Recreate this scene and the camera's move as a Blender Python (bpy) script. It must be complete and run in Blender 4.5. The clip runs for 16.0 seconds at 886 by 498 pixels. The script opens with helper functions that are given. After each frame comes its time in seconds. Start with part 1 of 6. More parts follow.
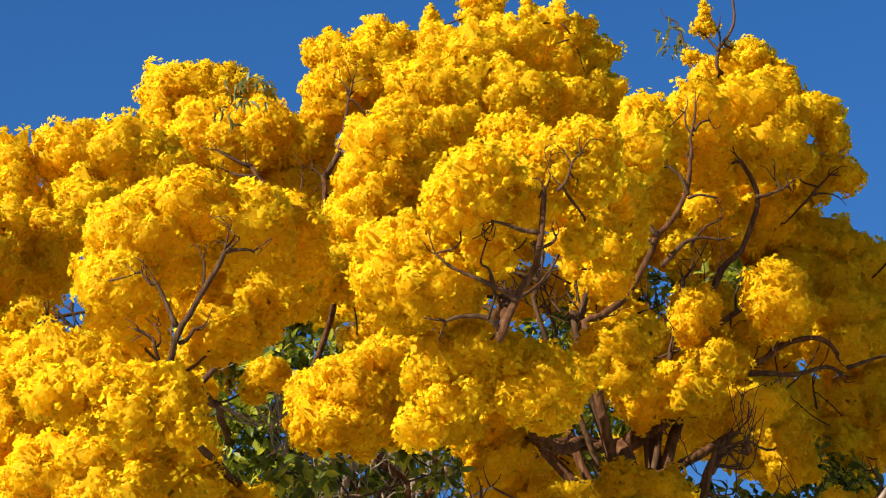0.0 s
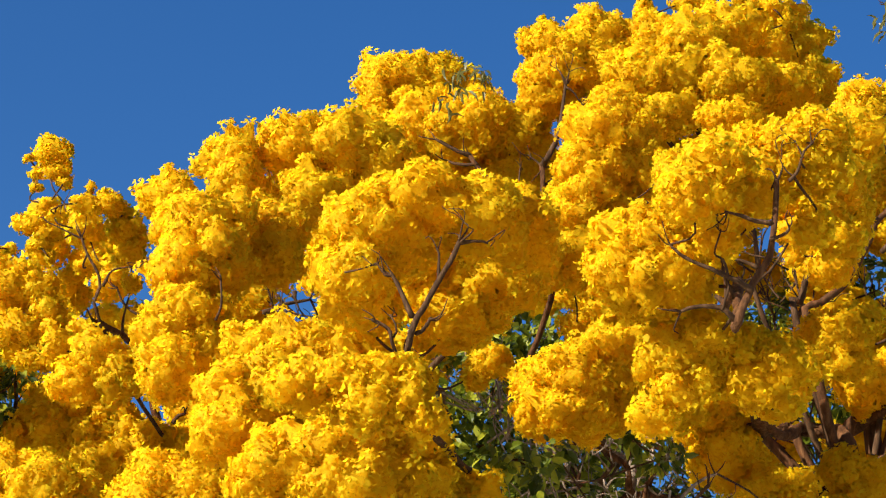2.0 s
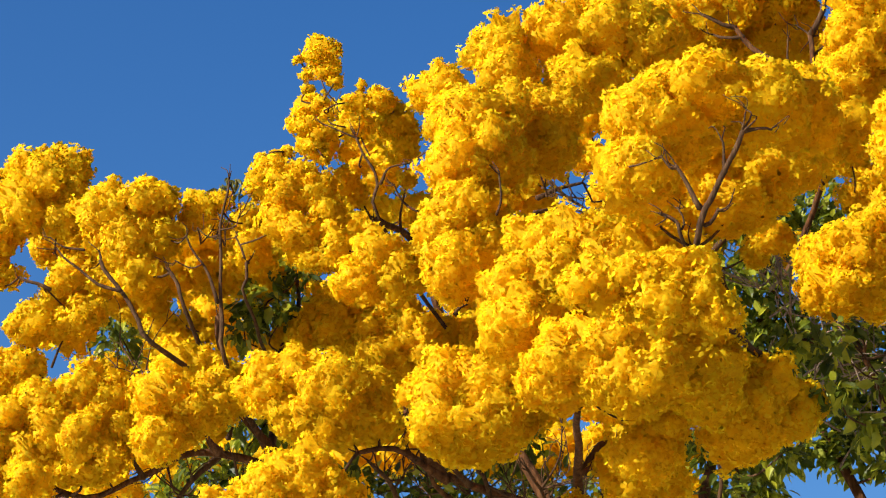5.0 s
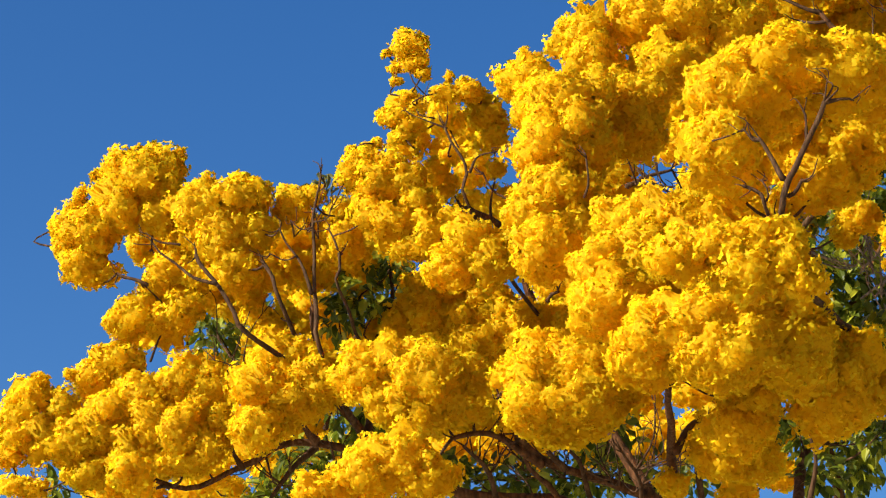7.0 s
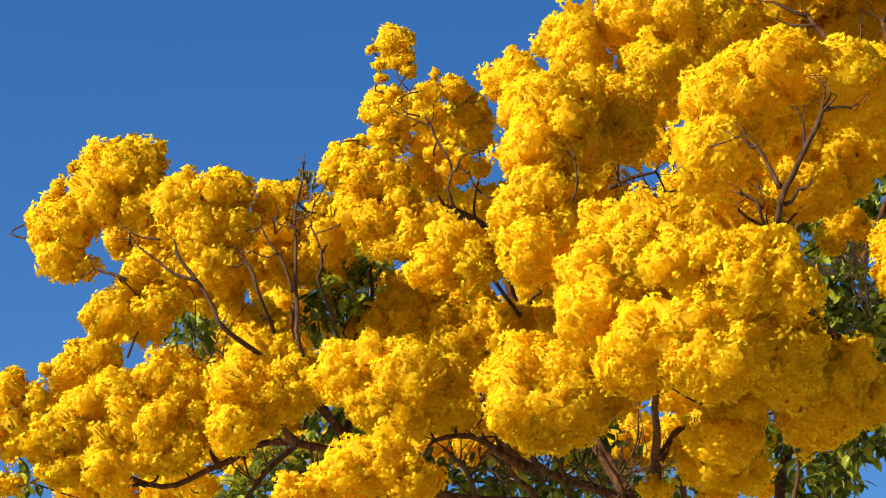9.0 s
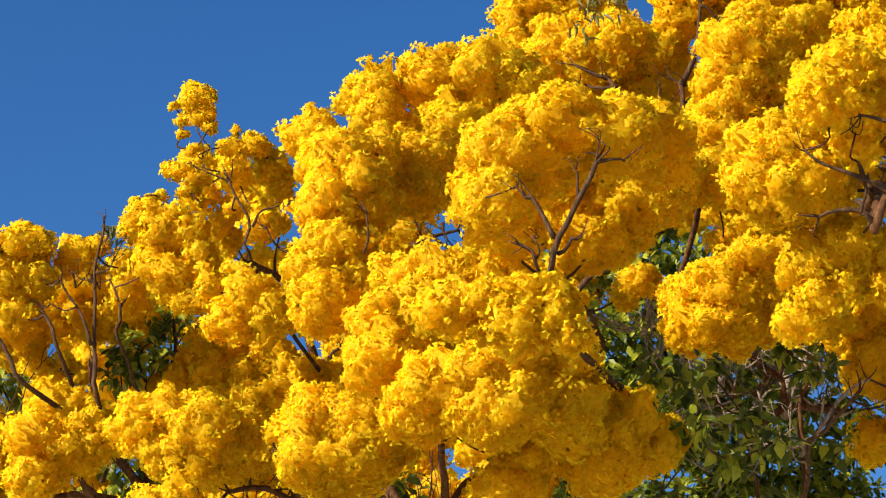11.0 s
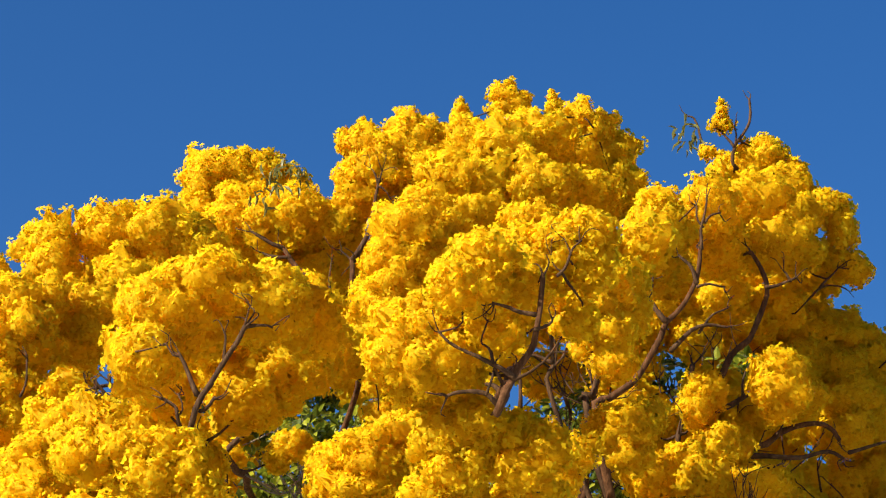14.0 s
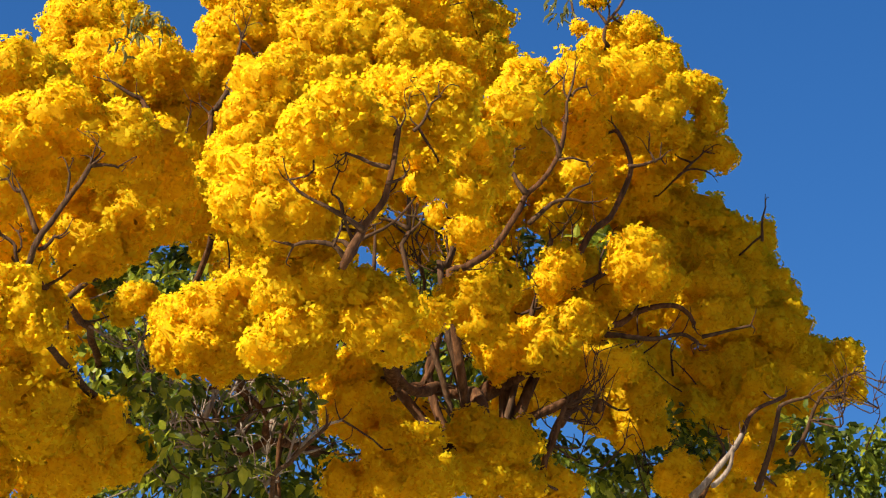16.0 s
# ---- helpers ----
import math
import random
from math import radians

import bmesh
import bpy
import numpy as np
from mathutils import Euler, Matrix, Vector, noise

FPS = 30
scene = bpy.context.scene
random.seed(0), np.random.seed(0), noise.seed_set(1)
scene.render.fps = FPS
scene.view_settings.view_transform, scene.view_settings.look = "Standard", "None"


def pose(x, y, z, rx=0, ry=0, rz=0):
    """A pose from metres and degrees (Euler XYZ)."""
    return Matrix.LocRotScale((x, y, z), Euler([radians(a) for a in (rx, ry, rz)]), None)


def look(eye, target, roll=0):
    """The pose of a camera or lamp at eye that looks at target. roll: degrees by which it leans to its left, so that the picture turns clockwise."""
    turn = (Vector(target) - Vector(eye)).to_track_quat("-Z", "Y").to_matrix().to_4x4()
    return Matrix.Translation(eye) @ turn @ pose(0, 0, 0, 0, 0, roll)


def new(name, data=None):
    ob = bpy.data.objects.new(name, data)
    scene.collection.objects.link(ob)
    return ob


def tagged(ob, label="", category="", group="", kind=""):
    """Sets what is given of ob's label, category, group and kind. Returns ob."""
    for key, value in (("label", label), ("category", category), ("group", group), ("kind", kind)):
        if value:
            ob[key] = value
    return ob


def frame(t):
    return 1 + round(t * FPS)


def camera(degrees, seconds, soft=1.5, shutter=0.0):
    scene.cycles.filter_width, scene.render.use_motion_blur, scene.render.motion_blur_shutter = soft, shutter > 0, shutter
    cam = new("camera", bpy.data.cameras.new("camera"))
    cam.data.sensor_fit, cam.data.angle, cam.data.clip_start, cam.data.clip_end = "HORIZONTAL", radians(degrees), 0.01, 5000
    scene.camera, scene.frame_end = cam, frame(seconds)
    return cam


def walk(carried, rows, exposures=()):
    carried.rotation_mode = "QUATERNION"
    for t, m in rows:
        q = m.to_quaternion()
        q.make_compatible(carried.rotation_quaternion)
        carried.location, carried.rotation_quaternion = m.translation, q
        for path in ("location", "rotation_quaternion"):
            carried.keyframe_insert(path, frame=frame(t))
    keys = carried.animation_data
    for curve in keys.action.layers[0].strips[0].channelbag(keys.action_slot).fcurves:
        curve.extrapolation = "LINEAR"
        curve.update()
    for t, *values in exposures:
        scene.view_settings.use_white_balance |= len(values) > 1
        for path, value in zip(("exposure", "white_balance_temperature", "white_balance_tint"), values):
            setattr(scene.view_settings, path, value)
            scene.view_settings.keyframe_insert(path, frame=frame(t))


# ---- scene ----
# ---- camera: a hand-held long lens that sweeps over the crown ----
cam = camera(20.0, 16.0, 1.2)
# seconds, place, bearing to the right of +y, tilt above the horizon, lean
VIEWS = (
    (0, 0.230, 0.362, 1.820, 5.112, 22.788, -0.635),
    (0.5, 0.021, 0.323, 1.941, 4.183, 22.534, -0.870),
    (1, -0.315, 0.181, 1.977, 4.348, 22.418, -1.401),
    (1.5, -0.359, 0.138, 1.932, 3.292, 22.214, -0.696),
    (2, -0.086, 0.185, 1.821, 0.757, 22.267, 0.713),
    (2.5, 0.090, 0.235, 1.808, -1.504, 21.862, 0.926),
    (3, -0.194, 0.087, 1.910, -1.737, 20.724, 0.159),
    (3.5, -0.386, 0.014, 2.087, -2.236, 19.134, 0.404),
    (3.7, -0.361, 0.030, 2.059, -2.682, 19.018, 0.571),
    (5.8, -0.373, 0.091, 2.138, -5.499, 18.482, -0.827),
    (6, -0.501, 0.049, 2.139, -5.465, 18.469, -0.833),
    (6.5, -0.582, -0.021, 1.986, -6.090, 18.830, -0.933),
    (7, -0.265, 0.020, 1.780, -7.454, 19.354, -0.809),
    (7.5, -0.179, 0.015, 1.734, -8.207, 19.323, -0.889),
    (8, -0.469, 0.012, 2.020, -7.411, 18.365, -1.119),
    (8.2, -0.570, 0.042, 2.083, -7.126, 18.174, -0.978),
    (10.3, -0.295, 0.180, 1.601, -4.687, 20.973, -0.303),
    (10.5, -0.255, 0.118, 1.620, -4.212, 20.918, -0.690),
    (11, 0.042, 0.064, 1.667, -3.252, 20.925, -0.980),
    (11.5, 0.115, 0.253, 1.726, -1.948, 21.577, -0.692),
    (12, 0.250, 0.156, 1.588, -0.844, 22.555, -0.072),
    (12.5, 0.333, 0.102, 1.630, 0.253, 23.162, 0.653),
    (13, 0.152, 0.014, 1.639, 1.973, 24.211, 0.673),
    (13.5, 0.326, -0.225, 1.496, 2.672, 24.672, 1.116),
    (14, 0.506, -0.483, 1.430, 3.424, 24.763, 1.258),
    (14.5, 0.616, -0.250, 1.442, 4.881, 24.825, 1.209),
    (15, 0.772, -0.184, 1.399, 5.509, 24.246, 1.583),
    (15.5, 0.992, -0.047, 1.368, 5.137, 23.710, 2.833),
    (16, 0.682, -0.084, 1.343, 6.599, 22.539, 3.111),
)


def gaze(x, y, z, bearing, tilt, lean):
    eye = Vector((x, y, z))
    a, b = radians(bearing), radians(tilt)
    way = Vector((math.sin(a) * math.cos(b), math.cos(a) * math.cos(b), math.sin(b)))
    return look(eye, eye + 10 * way, lean)


walk(cam, [(t, gaze(*view)) for t, *view in VIEWS], [(0.0, 1.90), (16.0, 1.90)])

# ---- light ----
SUN_ELEVATION, SUN_BEARING = 31.0, -124.0      # degrees; bearing to the right of +y
world = bpy.data.worlds.new("sky")
scene.world = world
world.use_nodes = True
wn = world.node_tree
sky = wn.nodes.new("ShaderNodeTexSky")
sky.sky_type, sky.sun_disc = "NISHITA", False
sky.sun_elevation, sky.sun_rotation = radians(SUN_ELEVATION), radians(SUN_BEARING)
sky.altitude, sky.air_density, sky.dust_density, sky.ozone_density = 300.0, 1.0, 1.6, 5.0
wn.nodes["Background"].inputs["Strength"].default_value = 0.0385
deep = wn.nodes.new("ShaderNodeHueSaturation")
deep.inputs["Saturation"].default_value = 1.25
deep.inputs["Hue"].default_value = 0.507
wn.links.new(sky.outputs["Color"], deep.inputs["Color"])
wn.links.new(deep.outputs["Color"], wn.nodes["Background"].inputs["Color"])

sun_data = bpy.data.lights.new("sun", "SUN")
sun_data.energy, sun_data.angle, sun_data.color = 2.70, radians(0.53), (1.0, 0.93, 0.80)
sun = new("sun", sun_data)
_a, _e = radians(SUN_BEARING), radians(SUN_ELEVATION)
sun.matrix_world = look((math.sin(_a) * math.cos(_e) * 60, math.cos(_a) * math.cos(_e) * 60, math.sin(_e) * 60), (0, 0, 0))


# ---- materials ----
class Nodes:
    """A small helper to write node materials."""

    def __init__(self, name):
        self.mat = bpy.data.materials.new(name)
        self.mat.use_nodes = True
        self.tree = self.mat.node_tree
        self.out = self.tree.nodes["Material Output"]
        self.shader = self.tree.nodes["Principled BSDF"]

    def add(self, kind, **inputs):
        node = self.tree.nodes.new(kind)
        for key, value in inputs.items():
            socket = node.inputs[key.replace("_", " ")]
            if isinstance(value, bpy.types.NodeSocket):
                self.tree.links.new(value, socket)
            else:
                socket.default_value = value
        return node

    def link(self, a, b):
        self.tree.links.new(a, b)

    def noise(self, scale, detail=4.0, rough=0.55):
        coord = self.tree.nodes.new("ShaderNodeTexCoord")
        return self.add("ShaderNodeTexNoise", Vector=coord.outputs["Object"], Scale=scale, Detail=detail, Roughness=rough).outputs["Fac"]

    def ramp(self, fac, *stops):
        node = self.tree.nodes.new("ShaderNodeValToRGB")
        self.link(fac, node.inputs["Fac"])
        while len(node.color_ramp.elements) < len(stops):
            node.color_ramp.elements.new(0.5)
        for element, (place, colour) in zip(node.color_ramp.elements, stops):
            element.position, element.color = place, (*colour, 1)
        return node.outputs["Color"]

    def mix(self, fac, a, b, blend="MIX"):
        node = self.tree.nodes.new("ShaderNodeMix")
        node.data_type, node.blend_type = "RGBA", blend
        for value, socket in ((fac, node.inputs[0]), (a, node.inputs[6]), (b, node.inputs[7])):
            if isinstance(value, bpy.types.NodeSocket):
                self.link(value, socket)
            else:
                socket.default_value = value if isinstance(value, float) else (*value, 1)
        return node.outputs[2]

    def bump(self, height, strength, distance):
        node = self.add("ShaderNodeBump", Height=height, Strength=strength, Distance=distance)
        self.link(node.outputs["Normal"], self.shader.inputs["Normal"])

    def island(self):
        return self.tree.nodes.new("ShaderNodeNewGeometry").outputs["Random Per Island"]

    def thin(self, colour, share, rough):
        """A thin leaf or petal: part of the light passes through."""
        self.link(colour, self.shader.inputs["Base Color"])
        self.shader.inputs["Roughness"].default_value = rough
        through_light = self.add("ShaderNodeBsdfTranslucent", Color=colour)
        both = self.add("ShaderNodeMixShader", Fac=share)
        self.link(self.shader.outputs[0], both.inputs[1])
        self.link(through_light.outputs[0], both.inputs[2])
        self.link(both.outputs[0], self.out.inputs["Surface"])
        return self.mat


def petal_material():
    n = Nodes("yellow petals")
    each = n.ramp(n.island(), (0.0, (0.95, 0.63, 0.009)), (0.35, (0.96, 0.68, 0.012)), (0.75, (0.96, 0.72, 0.016)), (1.0, (0.97, 0.76, 0.024)))
    wide = n.ramp(n.noise(1.6, 3.0), (0.35, (0.97, 0.90, 0.7)), (0.65, (1.0, 1.0, 1.0)))
    head = n.ramp(n.tree.nodes.new("ShaderNodeObjectInfo").outputs["Random"], (0.0, (0.93, 0.95, 1.0)), (0.5, (1.0, 0.97, 0.9)), (1.0, (0.97, 1.0, 1.0)))
    colour = n.mix(1.0, n.mix(1.0, each, wide, "MULTIPLY"), head, "MULTIPLY")
    n.shader.inputs["Specular IOR Level"].default_value = 0.12
    return n.thin(colour, 0.69, 0.6)


def packed_material():
    n = Nodes("packed petals")
    colour = n.ramp(n.noise(55.0, 3.0), (0.30, (0.75, 0.43, 0.006)), (0.48, (0.91, 0.59, 0.008)), (0.66, (0.95, 0.67, 0.010)))
    n.shader.inputs["Specular IOR Level"].default_value = 0.12
    n.bump(n.noise(70.0), 0.5, 0.01)
    return n.thin(colour, 0.69, 0.7)


def bark_material(name, dark, mid, pale):
    n = Nodes(name)
    streaks = n.tree.nodes.new("ShaderNodeTexCoord")
    stretch = n.tree.nodes.new("ShaderNodeMapping")
    stretch.inputs["Scale"].default_value = (14.0, 14.0, 3.0)
    n.link(streaks.outputs["Object"], stretch.inputs["Vector"])
    grain = n.add("ShaderNodeTexNoise", Vector=stretch.outputs["Vector"], Scale=2.2, Detail=7.0, Roughness=0.65).outputs["Fac"]
    base = n.ramp(grain, (0.3, dark), (0.5, mid), (0.72, pale))
    lichen = n.ramp(n.noise(2.3, 5.0), (0.55, (0.0, 0.0, 0.0)), (0.68, (0.3, 0.3, 0.3)))
    colour = n.mix(lichen, base, pale)
    n.link(colour, n.shader.inputs["Base Color"])
    n.shader.inputs["Roughness"].default_value = 0.85
    n.shader.inputs["Specular IOR Level"].default_value = 0.15
    n.bump(grain, 0.8, 0.02)
    return n.mat


def leaf_material(name, dark, mid, light, share):
    n = Nodes(name)
    each = n.ramp(n.island(), (0.0, dark), (0.6, mid), (1.0, light))
    veins = n.ramp(n.noise(22.0, 3.0), (0.35, (0.75, 0.8, 0.7)), (0.7, (1.05, 1.0, 1.0)))
    n.shader.inputs["Specular IOR Level"].default_value = 0.35
    return n.thin(n.mix(1.0, each, veins, "MULTIPLY"), share, 0.42)


def bounce_ground_material():
    n = Nodes("pale ground for bounce light")
    # sandy tones, brightened so sunlight bounces onto the undersides of the flowers
    colour = n.ramp(n.noise(0.35, 8.0, 0.7), (0.3, (0.26, 0.23, 0.13)), (0.5, (0.46, 0.39, 0.25)), (0.75, (0.58, 0.49, 0.33)))
    n.link(colour, n.shader.inputs["Base Color"])
    n.shader.inputs["Roughness"].default_value = 0.9
    n.bump(n.noise(30.0), 0.6, 0.03)
    return n.mat


PETAL, PACKED = petal_material(), packed_material()
BARK = bark_material("grey brown bark", (0.024, 0.010, 0.004), (0.078, 0.031, 0.010), (0.18, 0.083, 0.033))
PALE_BARK = bark_material("pale grey bark", (0.09, 0.060, 0.040), (0.21, 0.155, 0.11), (0.40, 0.31, 0.23))
TWIG_BARK = bark_material("brown twig bark", (0.028, 0.014, 0.006), (0.060, 0.029, 0.012), (0.13, 0.07, 0.033))
LEAF = leaf_material("deep green leaves", (0.035, 0.055, 0.006), (0.17, 0.21, 0.014), (0.50, 0.50, 0.04), 0.5)
YOUNG_LEAF = leaf_material("olive green leaves", (0.08, 0.085, 0.02), (0.18, 0.17, 0.045), (0.36, 0.30, 0.10), 0.35)
BOUNCE_GROUND = bounce_ground_material()


# ---- building blocks ----
def mesh_part(name, verts, faces, materials, parent=None, label="", slots=None, smooth=False, normals=None):
    mesh = bpy.data.meshes.new(name)
    verts = np.asarray(verts, dtype=np.float32)
    faces = np.asarray(faces, dtype=np.int32)
    mesh.vertices.add(len(verts))
    mesh.vertices.foreach_set("co", verts.ravel())
    mesh.loops.add(faces.size)
    mesh.loops.foreach_set("vertex_index", faces.ravel())
    mesh.polygons.add(len(faces))
    mesh.polygons.foreach_set("loop_start", np.arange(0, faces.size, faces.shape[1], dtype=np.int32))
    for m in materials:
        mesh.materials.append(m)
    if slots is not None:
        mesh.polygons.foreach_set("material_index", np.asarray(slots, dtype=np.int32))
    mesh.polygons.foreach_set("use_smooth", np.full(len(faces), smooth))
    if normals is not None:
        mesh.attributes.new("custom_normal", "FLOAT_VECTOR", "POINT").data.foreach_set("vector", np.asarray(normals, dtype=np.float32).ravel())
    mesh.update(calc_edges=True)
    ob = new(name, mesh)
    if parent:
        ob.parent = parent
    if label:
        tagged(ob, label)
    return ob


rng = np.random.default_rng(7)


def unit(v):
    return v / (np.linalg.norm(v, axis=-1, keepdims=True) + 1e-9)


def sphere_points(count):
    """Evenly spread directions, slightly shaken."""
    i = np.arange(count) + 0.5
    z = 1 - 2 * i / count
    a = i * 2.399963 + rng.uniform(0, 6.28)
    r = np.sqrt(1 - z * z)
    p = np.stack([r * np.cos(a), r * np.sin(a), z], 1)
    return unit(p + rng.normal(0, 0.35 / math.sqrt(count), p.shape))


def frames(axes):
    """Two vectors square to each axis, turned at random."""
    side = unit(np.cross(axes, rng.normal(size=axes.shape)))
    return side, np.cross(axes, side)


# one flower of the crowd: a shallow cup of five notched, ruffled lobes
RIM = 10
_k = np.arange(RIM)
FLOWER_R = np.where(_k % 2 == 0, 1.05, 0.66)
FLOWER_A = _k * 2 * math.pi / RIM
FLOWER = np.concatenate([[[0, 0, -0.42]], np.stack([FLOWER_R * np.cos(FLOWER_A), FLOWER_R * np.sin(FLOWER_A), np.where(_k % 2 == 0, -0.02, 0.1)], 1)])
FLOWER_FACES = np.array([(0, 1 + i, 1 + (i + 1) % RIM) for i in range(RIM)])


def flowers_at(places, axes, sizes):
    n = RIM + 1
    a, b = frames(axes)
    shape = FLOWER[None] + rng.normal(0, 0.24, (len(places), n, 3)) * (np.arange(n) > 0)[None, :, None]
    verts = places[:, None] + sizes[:, None, None] * (shape[..., :1] * a[:, None] + shape[..., 1:2] * b[:, None] + shape[..., 2:] * axes[:, None])
    faces = FLOWER_FACES[None] + n * np.arange(len(places))[:, None, None]
    splay = unit(verts - (places - 0.9 * sizes[:, None] * axes)[:, None])
    return verts.reshape(-1, 3), faces.reshape(-1, 3), splay.reshape(-1, 3)


def ball(levels):
    bm = bmesh.new()
    bmesh.ops.create_icosphere(bm, subdivisions=levels, radius=1.0)
    v = np.array([p.co[:] for p in bm.verts])
    f = np.array([[p.index for p in q.verts] for q in bm.faces])
    bm.free()
    return v, f


BALLS = {k: ball(k) for k in (2, 3)}
CLUSTERS, HEADS = [], []


def bough(tree, heads, cell=0.00052):
    """Notes the flower heads of one bough; bloom() builds them. cell: the room of one flower."""
    for x, y, z, rx, rz in heads:
        HEADS.append((x, y, z, rx, rz, cell))
        CLUSTERS.append((Vector((x, y, z)), rx, rz))


class Crust:
    """The billowing surface of one flower head: clusters of buds that swell it, some of them proud."""

    def __init__(self, x, y, z, rx, rz):
        self.radii = np.array([rx, 0.5 * (rx + rz), rz])
        ry = self.radii[1]
        self.small = min(1.0, ry / 0.19)
        self.area = 12.57 * (((rx * ry) ** 1.6 + (rx * rz) ** 1.6 + (ry * rz) ** 1.6) / 3) ** 0.625
        count = max(7, int(self.area / (0.0105 * self.small)))
        self.spread = math.sqrt(self.area / count)
        way = sphere_points(count)
        self.bud = way * self.radii
        chance = 0.18 + 0.16 * (way[:, 2] > 0.4)
        self.proud = np.where(rng.random(count) < chance, rng.uniform(0.03, 0.085, count), rng.normal(0.0, 0.018, count))
        self.seed = Vector((x * 3, y * 3, z * 3))

    def at(self, d):
        """Place and outward direction of the surface in the directions d."""
        normal, skin = unit(d / self.radii), d * self.radii
        gap = np.linalg.norm(skin[:, None] - self.bud[None], axis=2)
        j = np.argmin(gap, 1)
        swell = np.maximum(1 - (gap[np.arange(len(d)), j] / (0.66 * self.spread)) ** 2, -0.5)
        low = np.array([noise.noise(Vector(q * 1.4) + self.seed) + 0.4 * noise.noise(Vector(q * 3.3) + self.seed) for q in d])
        lift = self.small * (self.proud[j] * np.clip(0.5 + swell, 0.0, 1.2) + 0.032 * swell)
        place = skin * (0.80 + 0.15 * self.small + 0.27 * low)[:, None] + normal * lift[:, None]
        return place, unit(normal * 0.7 + 0.8 * (skin - self.bud[j]) / self.spread)


def bloom(tree):
    """Every head is a crust of open flowers pressed together; none grow where two heads meet."""
    mid = np.array([h[:3] for h in HEADS])
    reach = np.array([(h[3], 0.5 * (h[3] + h[4]), h[4]) for h in HEADS])
    for k, (x, y, z, rx, rz, cell) in enumerate(HEADS):
        crust = Crust(x, y, z, rx, rz)
        d = sphere_points(max(60, int(crust.area / cell)))
        n = len(d)
        place, outward = crust.at(d)
        loose = (rng.random(n) < 0.06) * rng.uniform(0.0, 0.03, n)
        place = place + outward * (loose * crust.small + 0.005 * rng.normal(size=n))[:, None]
        keep = rng.random(n) < np.where(d[:, 1] > 0.4, 0.3, 1.0)
        for m in np.where((np.abs(mid - mid[k]) < reach + reach[k]).all(1))[0]:
            if m != k:
                keep &= (((place + mid[k] - mid[m]) / reach[m]) ** 2).sum(1) > 0.7
        place, outward = place[keep], outward[keep]
        axes = unit(outward + rng.normal(0, 0.5, place.shape))
        v1, f1, splay = flowers_at(place, axes, rng.uniform(0.0125, 0.0235, len(place)) * math.sqrt(cell / 0.00052))
        soft = np.repeat(unit(0.25 * axes + outward), RIM + 1, 0) + 0.32 * splay
        # petals packed below the open ones
        v0, f0 = BALLS[3 if rx > 0.14 and cell < 0.001 else 2]
        v0, n0 = crust.at(v0)
        v0 = v0 - 0.010 * n0
        ob = mesh_part("flower_head", np.concatenate([v1, v0]), np.concatenate([f1, f0 + len(v1)]), (PETAL, PACKED), tree, "",
                       np.concatenate([np.zeros(len(f1)), np.ones(len(f0))]), True, unit(np.concatenate([soft, n0])))
        ob.location = (x, y, z)


def trumpet():
    """A single trumpet flower: a narrow tube that opens into five notched lobes."""
    rings = ((0.10, -1.3, 0.0), (0.16, -0.8, 0.0), (0.34, -0.25, 0.0))
    a = np.arange(10) * math.pi / 5
    verts = [np.stack([r * np.cos(a), r * np.sin(a), np.full(10, z)], 1) for r, z, _ in rings]
    lobe = np.where(np.arange(10) % 2 == 0, 1.0, 0.68)
    verts.append(np.stack([lobe * np.cos(a), lobe * np.sin(a), np.where(np.arange(10) % 2 == 0, 0.05, 0.1)], 1))
    quads = [(k * 10 + i, k * 10 + (i + 1) % 10, k * 10 + 10 + (i + 1) % 10, k * 10 + 10 + i) for k in range(3) for i in range(10)]
    return np.concatenate(verts), np.array(quads)


def nearest_flowers(tree):
    """Single flowers that stand proud on the heads that hang out furthest over the lawn side."""
    heads = sorted((o for o in tree.children if o.name.startswith("flower_head")), key=lambda o: o.location.y)[:20]
    shared = None
    for head in heads:
        size = [0.5 * d for d in head.dimensions]
        for d in sphere_points(30)[:30]:
            if d[1] > 0.25:
                continue
            if shared is None:
                v, q = trumpet()
                flower = mesh_part("flower", v, q, (PETAL,), head, smooth=True)
                shared = flower.data
            else:
                flower = new("flower", shared)
                flower.parent = head
            place = Vector(d * np.array(size) * 0.93)
            flower.matrix_local = Matrix.Translation(place) @ place.to_track_quat("Z", "Y").to_matrix().to_4x4() @ Matrix.Scale(rng.uniform(0.024, 0.032), 4)


LIMB_POINTS, LIMB_ENDS = [], []


